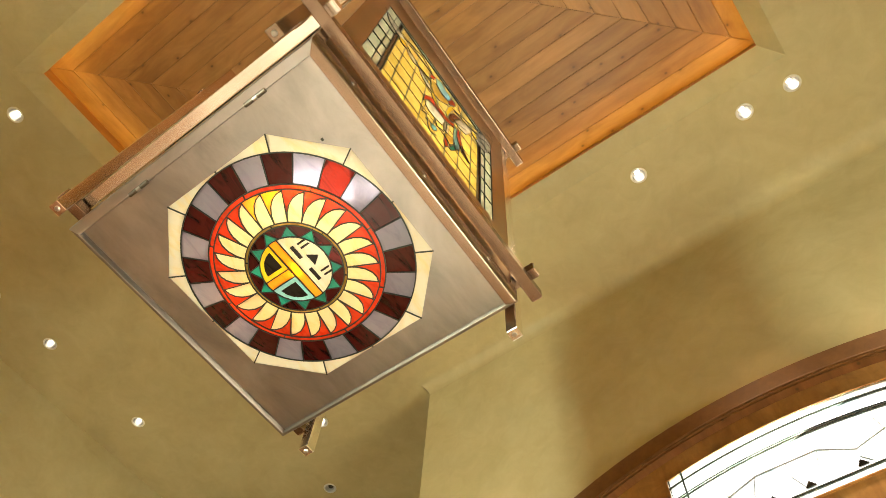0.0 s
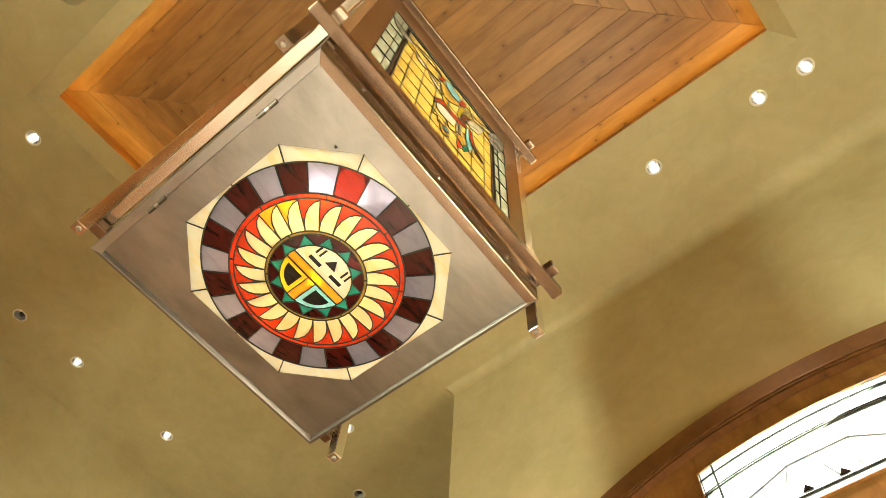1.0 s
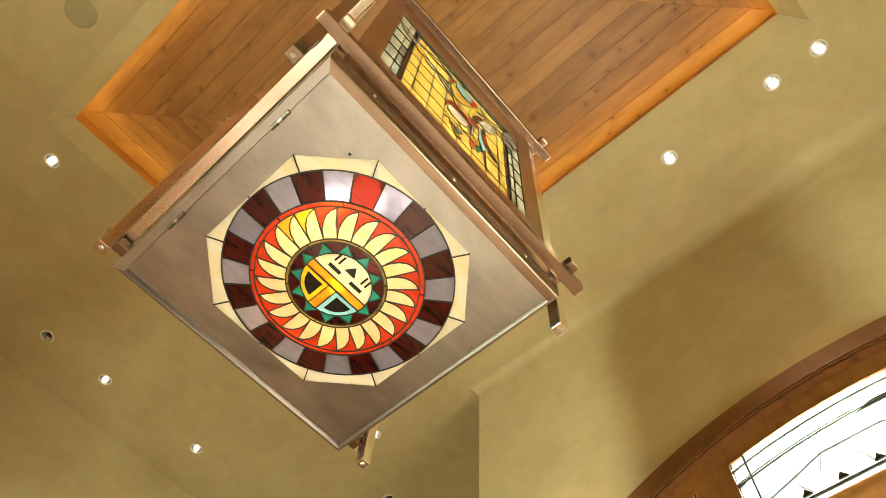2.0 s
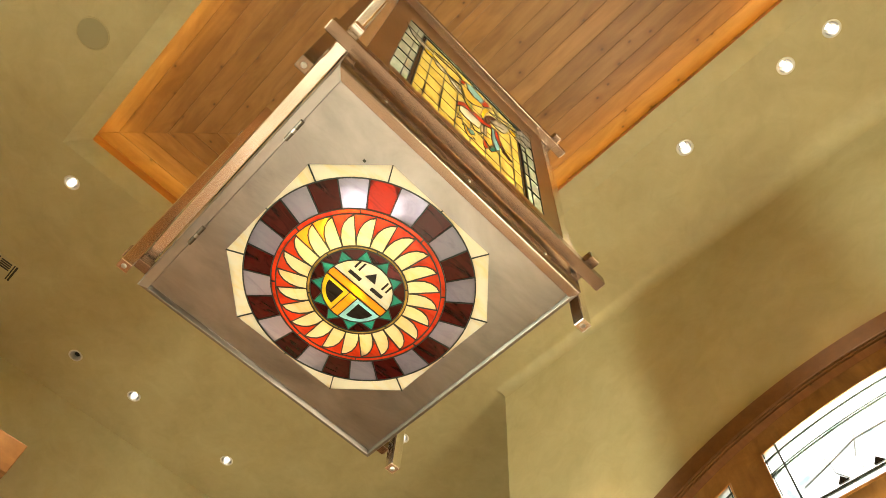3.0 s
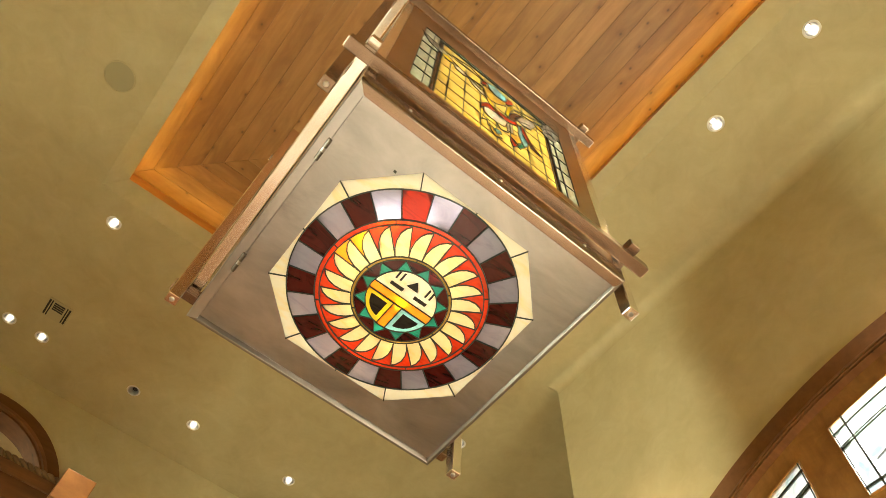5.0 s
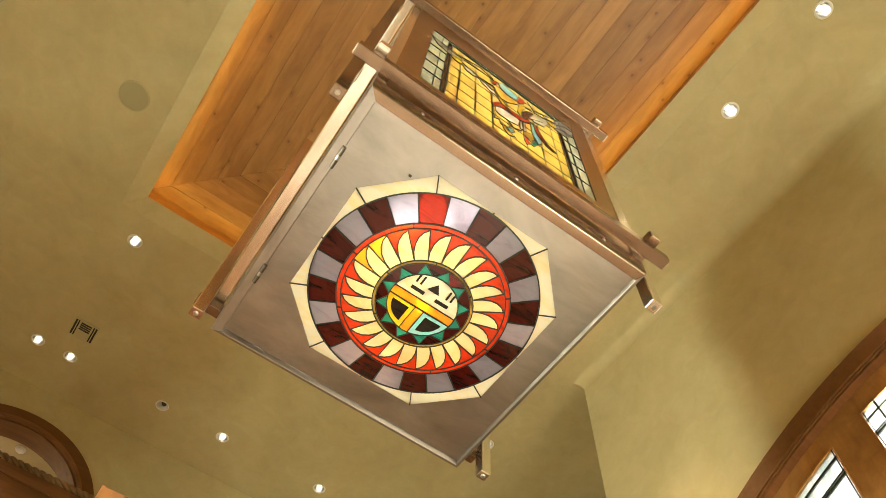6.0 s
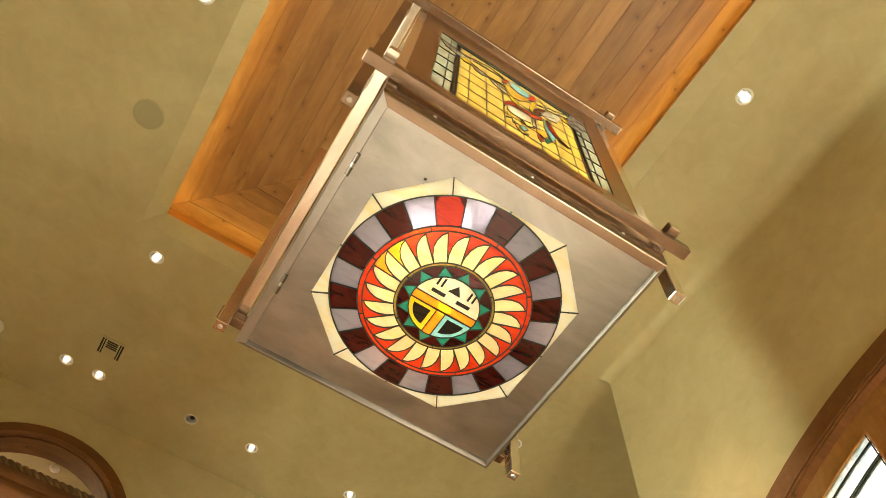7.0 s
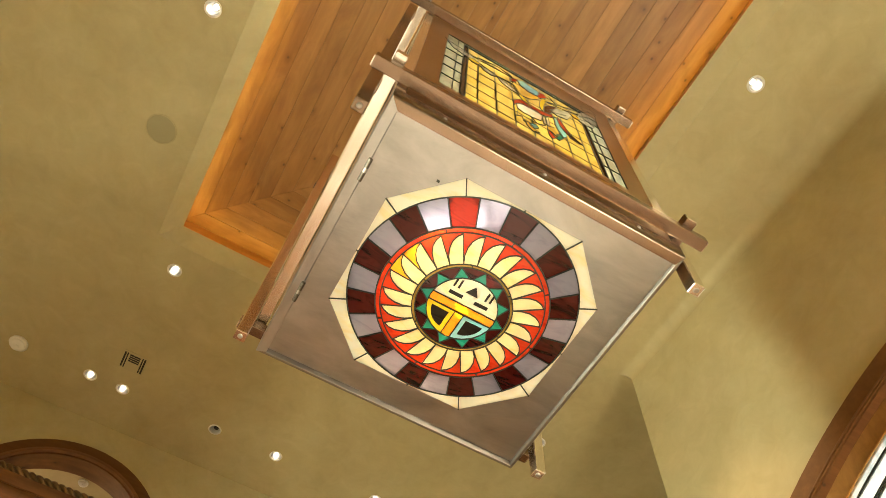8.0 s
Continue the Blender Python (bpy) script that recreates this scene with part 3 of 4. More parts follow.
# 24 feathers with red between; two gaps carry a bulb's glow in their colour
for i in range(24):
    a = i * 15 + 2
    at = lambda r, d: (r * math.cos(radians(a + 15 - d)), r * math.sin(radians(a + 15 - d)))
    straight = [at(R4, 0), at(R3 * 0.985, 1.0)]
    curve = [at(R3 * 0.985, 1.0), at(R3 * 0.955, 5.0), at(R3 * 0.90, 8.8), at(R3 * 0.82, 12.0), at(R3 * 0.72, 14.2), at(R4, 15)]
    glass("feather", [at(R4, 0), *curve, at(R4, 7.5)], G_PETAL, w=0.0030)
    glass("red_gap", [at(R3, 1.0), at(R3, 6), at(R3, 11), at(R3, 16.0), at(R3 * 0.985, 16.0), at(R3 * 0.85, 15.4), at(R3 * 0.74, 15), at(R3 * 0.72, 14.2), at(R3 * 0.82, 12.0), at(R3 * 0.90, 8.8), at(R3 * 0.955, 5.0)], G_RED_LIT if i in (12, 13) else G_RED, False)
# gold ring
for i in range(6):
    a = i * 60 + 12
    glass("gold_band", arc(0, 0, R4, a, a + 60, 10) + arc(0, 0, R5, a + 60, a, 10), G_GOLD, w=0.0026)
# twelve teal points on dark glass
for i in range(12):
    a = i * 30
    at = lambda r, d: (r * math.cos(radians(a + d)), r * math.sin(radians(a + d)))
    glass("teal_point", [at(R7, -13), at(R6 - 0.001, 0), at(R7, 13), at(R7, 0)], G_TEAL, w=0.0026)
    glass("dark_point", [at(R6 - 0.001, 0), at(R5, 5), at(R5, 15), at(R5, 25), at(R6 - 0.001, 30), at(R7, 17), at(R7, 13)], G_MAROON, False)
# the face: band along x, brow towards -y
bw, br = 0.0125 * FS, R7
ang = math.degrees(math.asin(bw / br))
glass("brow", arc(0, 0, br, 180 + ang, 360 - ang, 24), G_CREAM, w=0.0026)
glass("face_band", [(-br * math.cos(radians(ang)), -bw), (br * math.cos(radians(ang)), -bw)] + arc(0, 0, br, -ang, ang, 3)[1:] + [(-br * math.cos(radians(ang)), bw)] + arc(0, 0, br, 180 - ang, 180 + ang, 3)[1:-1], G_ORANGE, w=0.0026)
nb = 0.0125 * FS
an2 = math.degrees(math.acos(nb / br))
glass("nose_bar", [(nb, bw), (-nb, bw)] + arc(0, 0, br, 180 - an2, an2, 6), G_ORANGE, w=0.0026)
for sx, g1 in ((-1, G_SUNNY), (1, G_SKY)):
    outer = [(sx * nb, bw)] + [(sx * u, v) for u, v in arc(0, 0, br, an2, ang, 10)]
    glass("cheek_rim", outer, g1, w=0.0026)
    c = (sx * 0.046 * FS, 0.042 * FS)
    inner = [(c[0] + (u - c[0]) * 0.62, c[1] + (v - c[1]) * 0.62) for u, v in outer]
    part("cheek", pane(inner, under, -0.002, 0.0022), G_BLACK, sun_panel)
for sx in (-1, 1):
    part("eye_slit", pane([(FS * u, FS * v) for u, v in ((sx * 0.017, -0.028), (sx * 0.055, -0.028), (sx * 0.055, -0.037), (sx * 0.017, -0.037))], under, -0.002, 0.0022), G_BLACK, sun_panel)
    for d in (0.036, 0.049):
        part("brow_mark", pane([(FS * u, FS * v) for u, v in ((sx * d, -0.050), (sx * (d + 0.005), -0.050), (sx * (d + 0.005), -0.074), (sx * d, -0.076))], under, -0.002, 0.0022), G_BLACK, sun_panel)
part("brow_mark", pane([(FS * u, FS * v) for u, v in ((-0.017, -0.049), (0.017, -0.049), (0, -0.074))], under, -0.002, 0.0022), G_BLACK, sun_panel)
part("lead_came", leads, M_LEAD, sun_panel, "dark lead strips between the panes")

# hinges of the bottom plate, along the -x edge
for y in (-0.235, 0.19):
    hg = part("hinge", boxed(-H + 0.022, -H + 0.033, y - 0.036, y + 0.036, -0.0185, -0.0135, bevel=0.002), M_HINGE, lantern, "small dark butt hinge")
    for i in range(5):
        bm = bmesh.new()
        lathe(bm, [(0.0, -0.0066), (0.0055, -0.0066), (0.0055, 0.0066), (0.0, 0.0066)], 10)
        kn = part("knuckle", bm, M_STEEL if i == 2 else M_HINGE, hg)
        kn.location, kn.rotation_euler = (-H + 0.029, y - 0.028 + i * 0.014, -0.0185), (radians(90), 0, 0)
part("screw", boxed(-0.24, -0.232, -0.30, -0.294, -0.004, 0.0), M_LEAD, lantern)

def inside(pts, u, v):
    """Whether (u, v) lies in the outline."""
    odd = False
    for (a, b), (c, d) in zip(pts, pts[1:] + pts[:1]):
        if (b > v) != (d > v) and u < a + (v - b) / (d - b) * (c - a):
            odd = not odd
    return odd


def field_sheet(u0, v0, du, dv, figure, at, d0, d1, n=9):
    """A pane of glass, cut out where a piece of the figure takes its place."""
    bm = bmesh.new()
    for depth in (d0, d1):
        grid = [[bm.verts.new(at(u0 + du * i / n, v0 + dv * j / n, depth)) for i in range(n + 1)] for j in range(n + 1)]
        for j in range(n):
            for i in range(n):
                corners = [(u0 + du * (i + p) / n, v0 + dv * (j + q) / n) for p, q in ((0, 0), (1, 0), (1, 1), (0, 1))]
                if any(all(inside(f, *p) for p in corners) for f in figure):
                    continue
                bm.faces.new((grid[j][i], grid[j][i + 1], grid[j + 1][i + 1], grid[j + 1][i]))
    bmesh.ops.delete(bm, geom=[v for v in bm.verts if not v.link_faces], context="VERTS")
    return bm


# sides
GX, GZ0, GZ1 = 0.337, 0.34, 1.082
for s in range(4):
    sd_ = new("side_panel", mesh_of(slab([(-H + 0.003, 0.051), (H - 0.003, 0.051), (H - 0.003, TALL), (-H + 0.003, TALL)], [[(-GX, GZ0), (GX, GZ0), (GX, GZ1), (-GX, GZ1)]], lambda u, v, w: (u, -w, v), H - 0.012, H - 0.003), "side_panel", M_COPPER_PANEL))
    sd_.parent = lantern
    sd_.rotation_euler = (0, 0, radians(90 * s))
    tagged(sd_, "brown copper sheet with a leaded glass window")
    face = lambda u, v, w: (u, -w, v)
    D0, D1 = H - 0.010, H - 0.006
    lead = bmesh.new()

    def side_glass(name, pts, mat, w=0.0023):
        part(name, pane(pts, face, D0, D1), mat, sd_)
        came(lead, pts, face, w, D0 - 0.002, D1 + 0.003)

    # pale border left and right, two columns; fluted strip along the top
    for sx in (-1, 1):
        for c in range(2):
            u0, u1 = sx * (GX - 0.045 * c), sx * (GX - 0.045 - 0.026 * c)
            for r in range(6):
                v0 = GZ0 + (GZ1 - GZ0) * r / 6
                v1 = GZ0 + (GZ1 - GZ0) * (r + 1) / 6
                side_glass("border_pane", [(u0, v0), (u1, v0), (u1, v1), (u0, v1)], G_PALE)
        side_glass("dark_border", [(sx * (GX - 0.071), GZ0), (sx * (GX - 0.089), GZ0), (sx * (GX - 0.089), GZ1 - 0.04), (sx * (GX - 0.071), GZ1 - 0.04)], G_BLACK, 0.003)
    side_glass("top_border", [(-GX + 0.071, GZ1 - 0.028), (GX - 0.071, GZ1 - 0.028), (GX - 0.071, GZ1), (-GX + 0.071, GZ1)], G_PALE)
    side_glass("dark_border", [(-GX + 0.071, GZ1 - 0.042), (GX - 0.071, GZ1 - 0.042), (GX - 0.071, GZ1 - 0.028), (-GX + 0.071, GZ1 - 0.028)], G_BLACK, 0.003)
    U, V0, V1 = GX - 0.089, GZ0, GZ1 - 0.042
    cols = [-U] + [-0.204 + 0.0685 * k for k in range(7)] + [U]
    rows_ = [V0, 0.402] + [0.402 + 0.1137 * k for k in range(1, 6)] + [V1]
    figure = []
    if s == 0:
        # a plumed figure set into the field: body, wings, legs, staff and plumes
        E0, E1 = D1 + 0.001, D1 + 0.0025

        def motif(name, pts, mat, w=0.0020, lift_=0.0):
            part(name, pane(pts, face, E0 + lift_, E1 + lift_), mat, sd_)
            figure.append(pts)
            came(lead, pts, face, w, E0 + lift_, E1 + lift_ + 0.0008)

        def stroke(pts, w=0.0018):
            came(lead, pts, face, w, E0, E1 + 0.0012, False)

        motif("belly", [(-0.06, 0.885), (-0.03, 0.903), (0.01, 0.875), (0.054, 0.892), (0.05, 0.847), (0.007, 0.783), (-0.028, 0.765), (-0.049, 0.801)], G_M_GOLD)
        motif("back", [(-0.033, 0.972), (-0.009, 1.003), (0.026, 0.985), (0.055, 0.976), (0.063, 0.94), (0.036, 0.882), (0.009, 0.888), (-0.024, 0.914)], G_M_SKY)
        motif("crest", [(-0.062, 0.939), (-0.03, 0.987), (-0.044, 0.917), (-0.064, 0.893)], G_M_RED)
        motif("crest", [(0.06, 0.968), (0.087, 0.986), (0.094, 0.95), (0.063, 0.886), (0.049, 0.89)], G_M_RED)
        motif("arm", [(-0.056, 0.868), (-0.036, 0.788), (-0.011, 0.737), (0.013, 0.68), (-0.001, 0.669), (-0.03, 0.716), (-0.052, 0.787)], G_SUNNY)
        motif("arm", [(0.057, 0.844), (0.075, 0.907), (0.096, 0.914), (0.072, 0.818), (0.058, 0.716), (0.047, 0.753)], G_SUNNY)
        motif("cloak", [(0.07, 0.792), (0.094, 0.851), (0.133, 0.889), (0.11, 0.812), (0.087, 0.723), (0.062, 0.709)], G_M_DARK)
        motif("mantle", [(-0.066, 0.636), (-0.041, 0.689), (-0.017, 0.703), (0.022, 0.702), (0.057, 0.707), (0.098, 0.742), (0.099, 0.703), (0.058, 0.661), (0.018, 0.647), (-0.021, 0.648), (-0.054, 0.617), (-0.066, 0.581)], G_M_RED)
        motif("body", [(-0.054, 0.61), (-0.036, 0.648), (-0.004, 0.656), (0.03, 0.661), (0.05, 0.647), (0.038, 0.571), (-0.001, 0.551), (-0.033, 0.546), (-0.054, 0.562)], G_M_CREAM)
        motif("fringe", [(0.048, 0.632), (0.059, 0.65), (0.06, 0.562), (0.048, 0.555)], G_M_CREAM)
        motif("fringe", [(0.064, 0.651), (0.074, 0.661), (0.073, 0.565), (0.062, 0.559)], G_M_CREAM)
        motif("leg", [(0.103, 0.724), (0.114, 0.715), (0.12, 0.639), (0.137, 0.591), (0.14, 0.56), (0.118, 0.509), (0.105, 0.548), (0.1, 0.626)], G_M_SKY)
        motif("leg", [(0.121, 0.753), (0.133, 0.712), (0.15, 0.643), (0.166, 0.606), (0.15, 0.587), (0.131, 0.619), (0.118, 0.669)], G_M_RED)
        motif("leg", [(0.061, 0.551), (0.102, 0.586), (0.114, 0.55), (0.093, 0.483), (0.076, 0.503), (0.059, 0.513)], G_M_GOLD)
        motif("foot", [(0.059, 0.513), (0.074, 0.489), (0.084, 0.458), (0.068, 0.428), (0.059, 0.459)], G_M_RED)
        motif("foot", [(0.091, 0.503), (0.114, 0.55), (0.121, 0.513), (0.099, 0.458), (0.088, 0.459)], G_TEAL)
        motif("tail", [(0.148, 0.627), (0.165, 0.598), (0.201, 0.563), (0.186, 0.553), (0.152, 0.566)], G_M_DARK)
        motif("wing", [(-0.016, 0.458), (0.012, 0.485), (0.021, 0.463), (-0.001, 0.423), (-0.013, 0.433)], G_M_SKY)
        motif("wing", [(-0.031, 0.475), (-0.013, 0.462), (0.003, 0.424), (0.021, 0.418), (-0.008, 0.39), (-0.026, 0.424)], G_M_GOLD)
        motif("plume", [(0.093, 0.791), (0.134, 0.876), (0.191, 0.928), (0.203, 0.905), (0.17, 0.799), (0.123, 0.77)], G_M_GREY)
        motif("plume", [(0.245, 1.006), (0.314, 1.138), (0.345, 1.127), (0.335, 1.004), (0.296, 0.891), (0.263, 0.882), (0.231, 0.886)], G_M_GREY)
        motif("plume", [(0.28, 1.168), (0.336, 1.209), (0.353, 1.155), (0.316, 1.149), (0.282, 1.106)], G_M_GREY)
        motif("staff", [(-0.349, 0.984), (-0.302, 0.956), (-0.263, 0.95), (-0.224, 0.925), (-0.233, 0.877), (-0.266, 0.876), (-0.307, 0.894)], G_M_GREY)
        motif("feather", [(-0.195, 0.853), (-0.147, 0.867), (-0.122, 0.836), (-0.153, 0.805), (-0.183, 0.817)], G_M_GREY)
        motif("feather", [(-0.133, 0.845), (-0.089, 0.828), (-0.05, 0.792), (-0.035, 0.759), (-0.068, 0.758), (-0.106, 0.784)], G_M_GREY)
        stroke([(-0.205, 0.96), (-0.12, 1.006), (-0.058, 0.973)])
        stroke([(-0.2, 0.887), (-0.136, 0.84), (-0.063, 0.862)])
        stroke([(-0.195, 0.935), (-0.096, 0.956), (-0.037, 0.956)])
        stroke([(-0.267, 0.93), (-0.205, 0.941)])
        stroke([(-0.053, 0.545), (-0.061, 0.468), (-0.039, 0.493), (-0.037, 0.447), (-0.018, 0.461)])
        stroke([(0.078, 0.881), (0.184, 0.977), (0.268, 1.052)])
        stroke([(0.093, 0.886), (0.178, 0.929), (0.248, 0.987)])
        stroke([(0.099, 0.771), (0.168, 0.846)])
        stroke([(-0.001, 0.551), (0.018, 0.506), (0.053, 0.539)])
        stroke([(0.247, 0.964), (0.297, 1.031), (0.335, 1.033)])
        stroke([(0.24, 0.915), (0.285, 0.951), (0.307, 0.93)])
        stroke([(0.109, 1.002), (0.138, 0.913)])
        stroke([(-0.007, 0.999), (0.029, 1.035)])
        stroke([(-0.002, 0.876), (0.04, 0.906)])
        stroke([(-0.124, 0.839), (-0.066, 0.792)])
        motif("rosette", circle(-0.223, 0.862, 0.024, 12), G_SUNNY, 0.0016, 0.0015)
        stroke(circle(-0.223, 0.862, 0.011, 8), 0.0014)
        motif("rosette", circle(0.219, 0.909, 0.021, 12), G_SUNNY, 0.0016, 0.0015)
        stroke(circle(0.219, 0.909, 0.009, 8), 0.0014)
    for u0, u1 in zip(cols, cols[1:]):
        for v0, v1 in zip(rows_, rows_[1:]):
            part("field_pane", field_sheet(u0, v0, u1 - u0, v1 - v0, figure, face, D0, D1), G_AMBER, sd_)
            came(lead, [(u0, v0), (u1, v0), (u1, v1), (u0, v1)], face, 0.0040, D0 - 0.002, D1 + 0.0009)
    part("lead_came", lead, M_LEAD, sd_, "dark lead strips between the panes")

# corner angles in the paler, lit copper tone
for s in range(4):
    bm = bmesh.new()
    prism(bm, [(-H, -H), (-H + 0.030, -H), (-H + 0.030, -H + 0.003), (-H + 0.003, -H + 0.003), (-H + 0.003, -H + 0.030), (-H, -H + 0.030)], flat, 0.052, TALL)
    a = part("corner_angle", bm, M_COPPER_LIT, lantern)
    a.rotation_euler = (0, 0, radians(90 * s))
# crossed rails: two courses on every side
T = 0.036
for sy in (-1, 1):
    for z in (0.108, 1.25):
        y0 = sy * (H + 0.004)
        r = part("rail", boxed(-0.528, 0.528, min(y0, y0 + sy * T), max(y0, y0 + sy * T), z - T / 2, z + T / 2, bevel=0.003), M_COPPER, lantern, "square brown copper tube with closed ends")
        for sx in (-1, 1):
            part("end_cap", boxed(sx * 0.528 if sx > 0 else -0.531, 0.531 if sx > 0 else -0.528, min(y0, y0 + sy * T) + 0.003, max(y0, y0 + sy * T) - 0.003, z - T / 2 + 0.003, z + T / 2 - 0.003), M_COPPER_LIT, r)
for sx in (-1, 1):
    for z in (0.150, 1.292):
        x0 = sx * (H + 0.004)
        # West rails are paler: the brightness they reflect is in the colour.
        r = part("rail", boxed(min(x0, x0 + sx * T), max(x0, x0 + sx * T), -0.505, 0.505, z - T / 2, z + T / 2, bevel=0.003), M_COPPER_LIT if sx < 0 else M_COPPER, lantern, "square copper tube with closed ends")
        for sy in (-1, 1):
            part("end_cap", boxed(min(x0, x0 + sx * T) + 0.003, max(x0, x0 + sx * T) - 0.003, sy * 0.505 if sy > 0 else -0.508, 0.508 if sy > 0 else -0.505, z - T / 2 + 0.003, z + T / 2 - 0.003), M_COPPER_LIT, r)
    for y in (-0.395, 0.385):
        x0 = sx * (H + 0.004 + T + 0.001)
        # Post copper is picked by side, paler or pinker where more light falls.
        p = part("post", boxed(min(x0, x0 + sx * T), max(x0, x0 + sx * T), y - T / 2, y + T / 2, -0.062, 1.42, bevel=0.003), M_COPPER_LIT if sx > 0 else M_COPPER_LIT_PINK if y > 0 else M_COPPER, lantern, "square copper post running past the bottom")
        bm = bmesh.new()
        lathe(bm, [(0.0, -0.066), (0.006, -0.066), (0.008, -0.063), (0.008, -0.0615)], 12)
        sc = part("screw", bm, M_STEEL, p)
        sc.location = (x0 + sx * T / 2, y, 0)
# small bolts on the lower rail and lip
for x in (-0.30, 0.0, 0.30):
    for z, yy in ((0.02, H + 0.0005),):
        bm = bmesh.new()
        lathe(bm, [(0.0, -0.004), (0.004, -0.003), (0.006, 0.0)], 10)
        b = part("bolt", bm, M_STEEL, lantern)
        b.location, b.rotation_euler = (x, -yy, z), (radians(-90), 0, 0)
# top plate, stem and canopy
part("top_plate", slab([(-H + 0.004, -H + 0.004), (H - 0.004, -H + 0.004), (H - 0.004, H - 0.004), (-H + 0.004, H - 0.004)], [circle(0, 0, 0.02, 16)], flat, TALL + 0.001, TALL + 0.006), M_COPPER_PANEL, lantern)
bm = bmesh.new()
lathe(bm, [(0.018, TALL), (0.018, RISE_Z - ZL - 0.03), (0.07, RISE_Z - ZL - 0.03), (0.075, RISE_Z - ZL), (0.0, RISE_Z - ZL)], 20)
part("stem", bm, M_COPPER, lantern, "copper stem and canopy fixed to the boards", True)
# bulbs inside
for x, y, z, big, watts in ((-0.118, -0.218, 0.10, 1.7, 2.0), (0.036, 0.056, 0.075, 0.9, 1.2), (-0.160, -0.056, 0.075, 0.9, 1.2), (-0.10, 0.06, 0.55, 1.2, 8.5), (0.16, 0.14, 0.55, 1.2, 8.5), (-0.10, -0.16, 0.8, 1.2, 8.5), (0.12, -0.1, 0.8, 1.2, 8.5)):
    bm = bmesh.new()
    lathe(bm, [(0.0, -0.03), (0.016, -0.024), (0.024, -0.006), (0.022, 0.012), (0.012, 0.03), (0.012, 0.055), (0.0, 0.056)], 16)
    b = part("bulb", bm, M_BULB_IN, lantern, "lit bulb", True)
    b.location, b.scale = (x, y, z), (big, big, big)
    lp = new("bulb_light", bpy.data.lights.new("bulb_light", "POINT"))
    lp.data.energy, lp.data.color, lp.data.shadow_soft_size = watts, (1.0, 0.90, 0.72), 0.012 if z < 0.08 else 0.05
    lp.location = (x - 0.008, y - 0.014, ZL + z - 0.045) if z < 0.08 else (x + 0.04, y + 0.04, ZL + z + 0.05)

# ---- entrance: casing, door, sidelights ----
ent = thing("entrance_frame", XE, AY, 0, "stained alder arched entrance frame with transom and sidelights", "door frame", kind="structure")
ent.location = (XE, AY, 0)
loc_x = lambda u, v, w: (w, u - AY, v)


def band(r0, r1, half0, half1, d0, d1, n=36):
    """An arched band between two radii, with legs down to the floor."""
    o = arched(r0, half0, 0.0, n)
    i = arched(r1, half1, 0.0, n)
    bm = bmesh.new()
    seq_o = o[1:] + [o[0]]
    seq_i = i[1:] + [i[0]]
    rings = []
    for d in (d0, d1):
        rings.append(([bm.verts.new(loc_x(u, v, d)) for u, v in seq_o], [bm.verts.new(loc_x(u, v, d)) for u, v in seq_i]))
    (oa, ia), (ob_, ib) = rings
    for k in range(len(oa) - 1):
        bm.faces.new((oa[k], oa[k + 1], ia[k + 1], ia[k]))
        bm.faces.new((ob_[k], ob_[k + 1], ib[k + 1], ib[k]))
        bm.faces.new((oa[k], oa[k + 1], ob_[k + 1], ob_[k]))
        bm.faces.new((ia[k], ia[k + 1], ib[k + 1], ib[k]))
    for k in (0, len(oa) - 1):
        bm.faces.new((oa[k], ia[k], ib[k], ob_[k]))
    return bm


part("casing", band(AR, AR - 0.10, HALF, HALF - 0.10, -0.030, 0.0), M_ALDER_DARK, ent, "", True)
for r, w, d in ((0.101, 0.008, -0.036), (0.114, 0.007, -0.032), (0.126, 0.010, -0.026)):
    part("bead", band(AR - r, AR - r - w, HALF - r, HALF - r - w, d, 0.03), M_ALDER, ent, "rounded bead moulding", True)
# the leaf field of the frame, with its three glazed openings
GR = AR - 0.248
MY0, MY1, SY = -0.22, -1.42, -0.03            # middle glass; where a sidelight begins
main = [(MY1, 3.66), (MY0, 3.66)] + [(MY0 + (MY1 - MY0) * i / 20, lift(GR, MY0 + (MY1 - MY0) * i / 20 - AY)) for i in range(21)]


def side_opening(sign):
    u = [AY + sign * (0.79 + 0.62 * i / 10) for i in range(11)]
    return [(u[0], 1.0), (u[-1], 1.0)] + [(q, lift(GR, q - AY)) for q in u[::-1]]


door_hole = [(MY1 - 0.02, 0.002), (MY0 + 0.02, 0.002), (MY0 + 0.02, 3.46), (MY1 - 0.02, 3.46)]
field = slab(arched(AR - 0.1365, HALF - 0.1365, 0.0005), [main, side_opening(1), side_opening(-1), door_hole], loc_x, 0.02, 0.032)
part("frame_field", field, M_ALDER_FIELD, ent)
for hole in (main, side_opening(1), side_opening(-1)):
    bm = bmesh.new()
    came(bm, hole, loc_x, 0.006, 0.010, 0.030)
    # the lighter pine paints the highlight along the bead
    part("glazing_bead", bm, M_PINE_LIT, ent, "thin rounded glazing bead")


def inset(pts, d):
    """The outline moved inwards by about d."""
    cu, cv = sum(p[0] for p in pts) / len(pts), sum(p[1] for p in pts) / len(pts)
    out = []
    for u, v in pts:
        L = math.hypot(u - cu, v - cv)
        out.append((u - (u - cu) / L * d, v - (v - cv) / L * d))
    return out


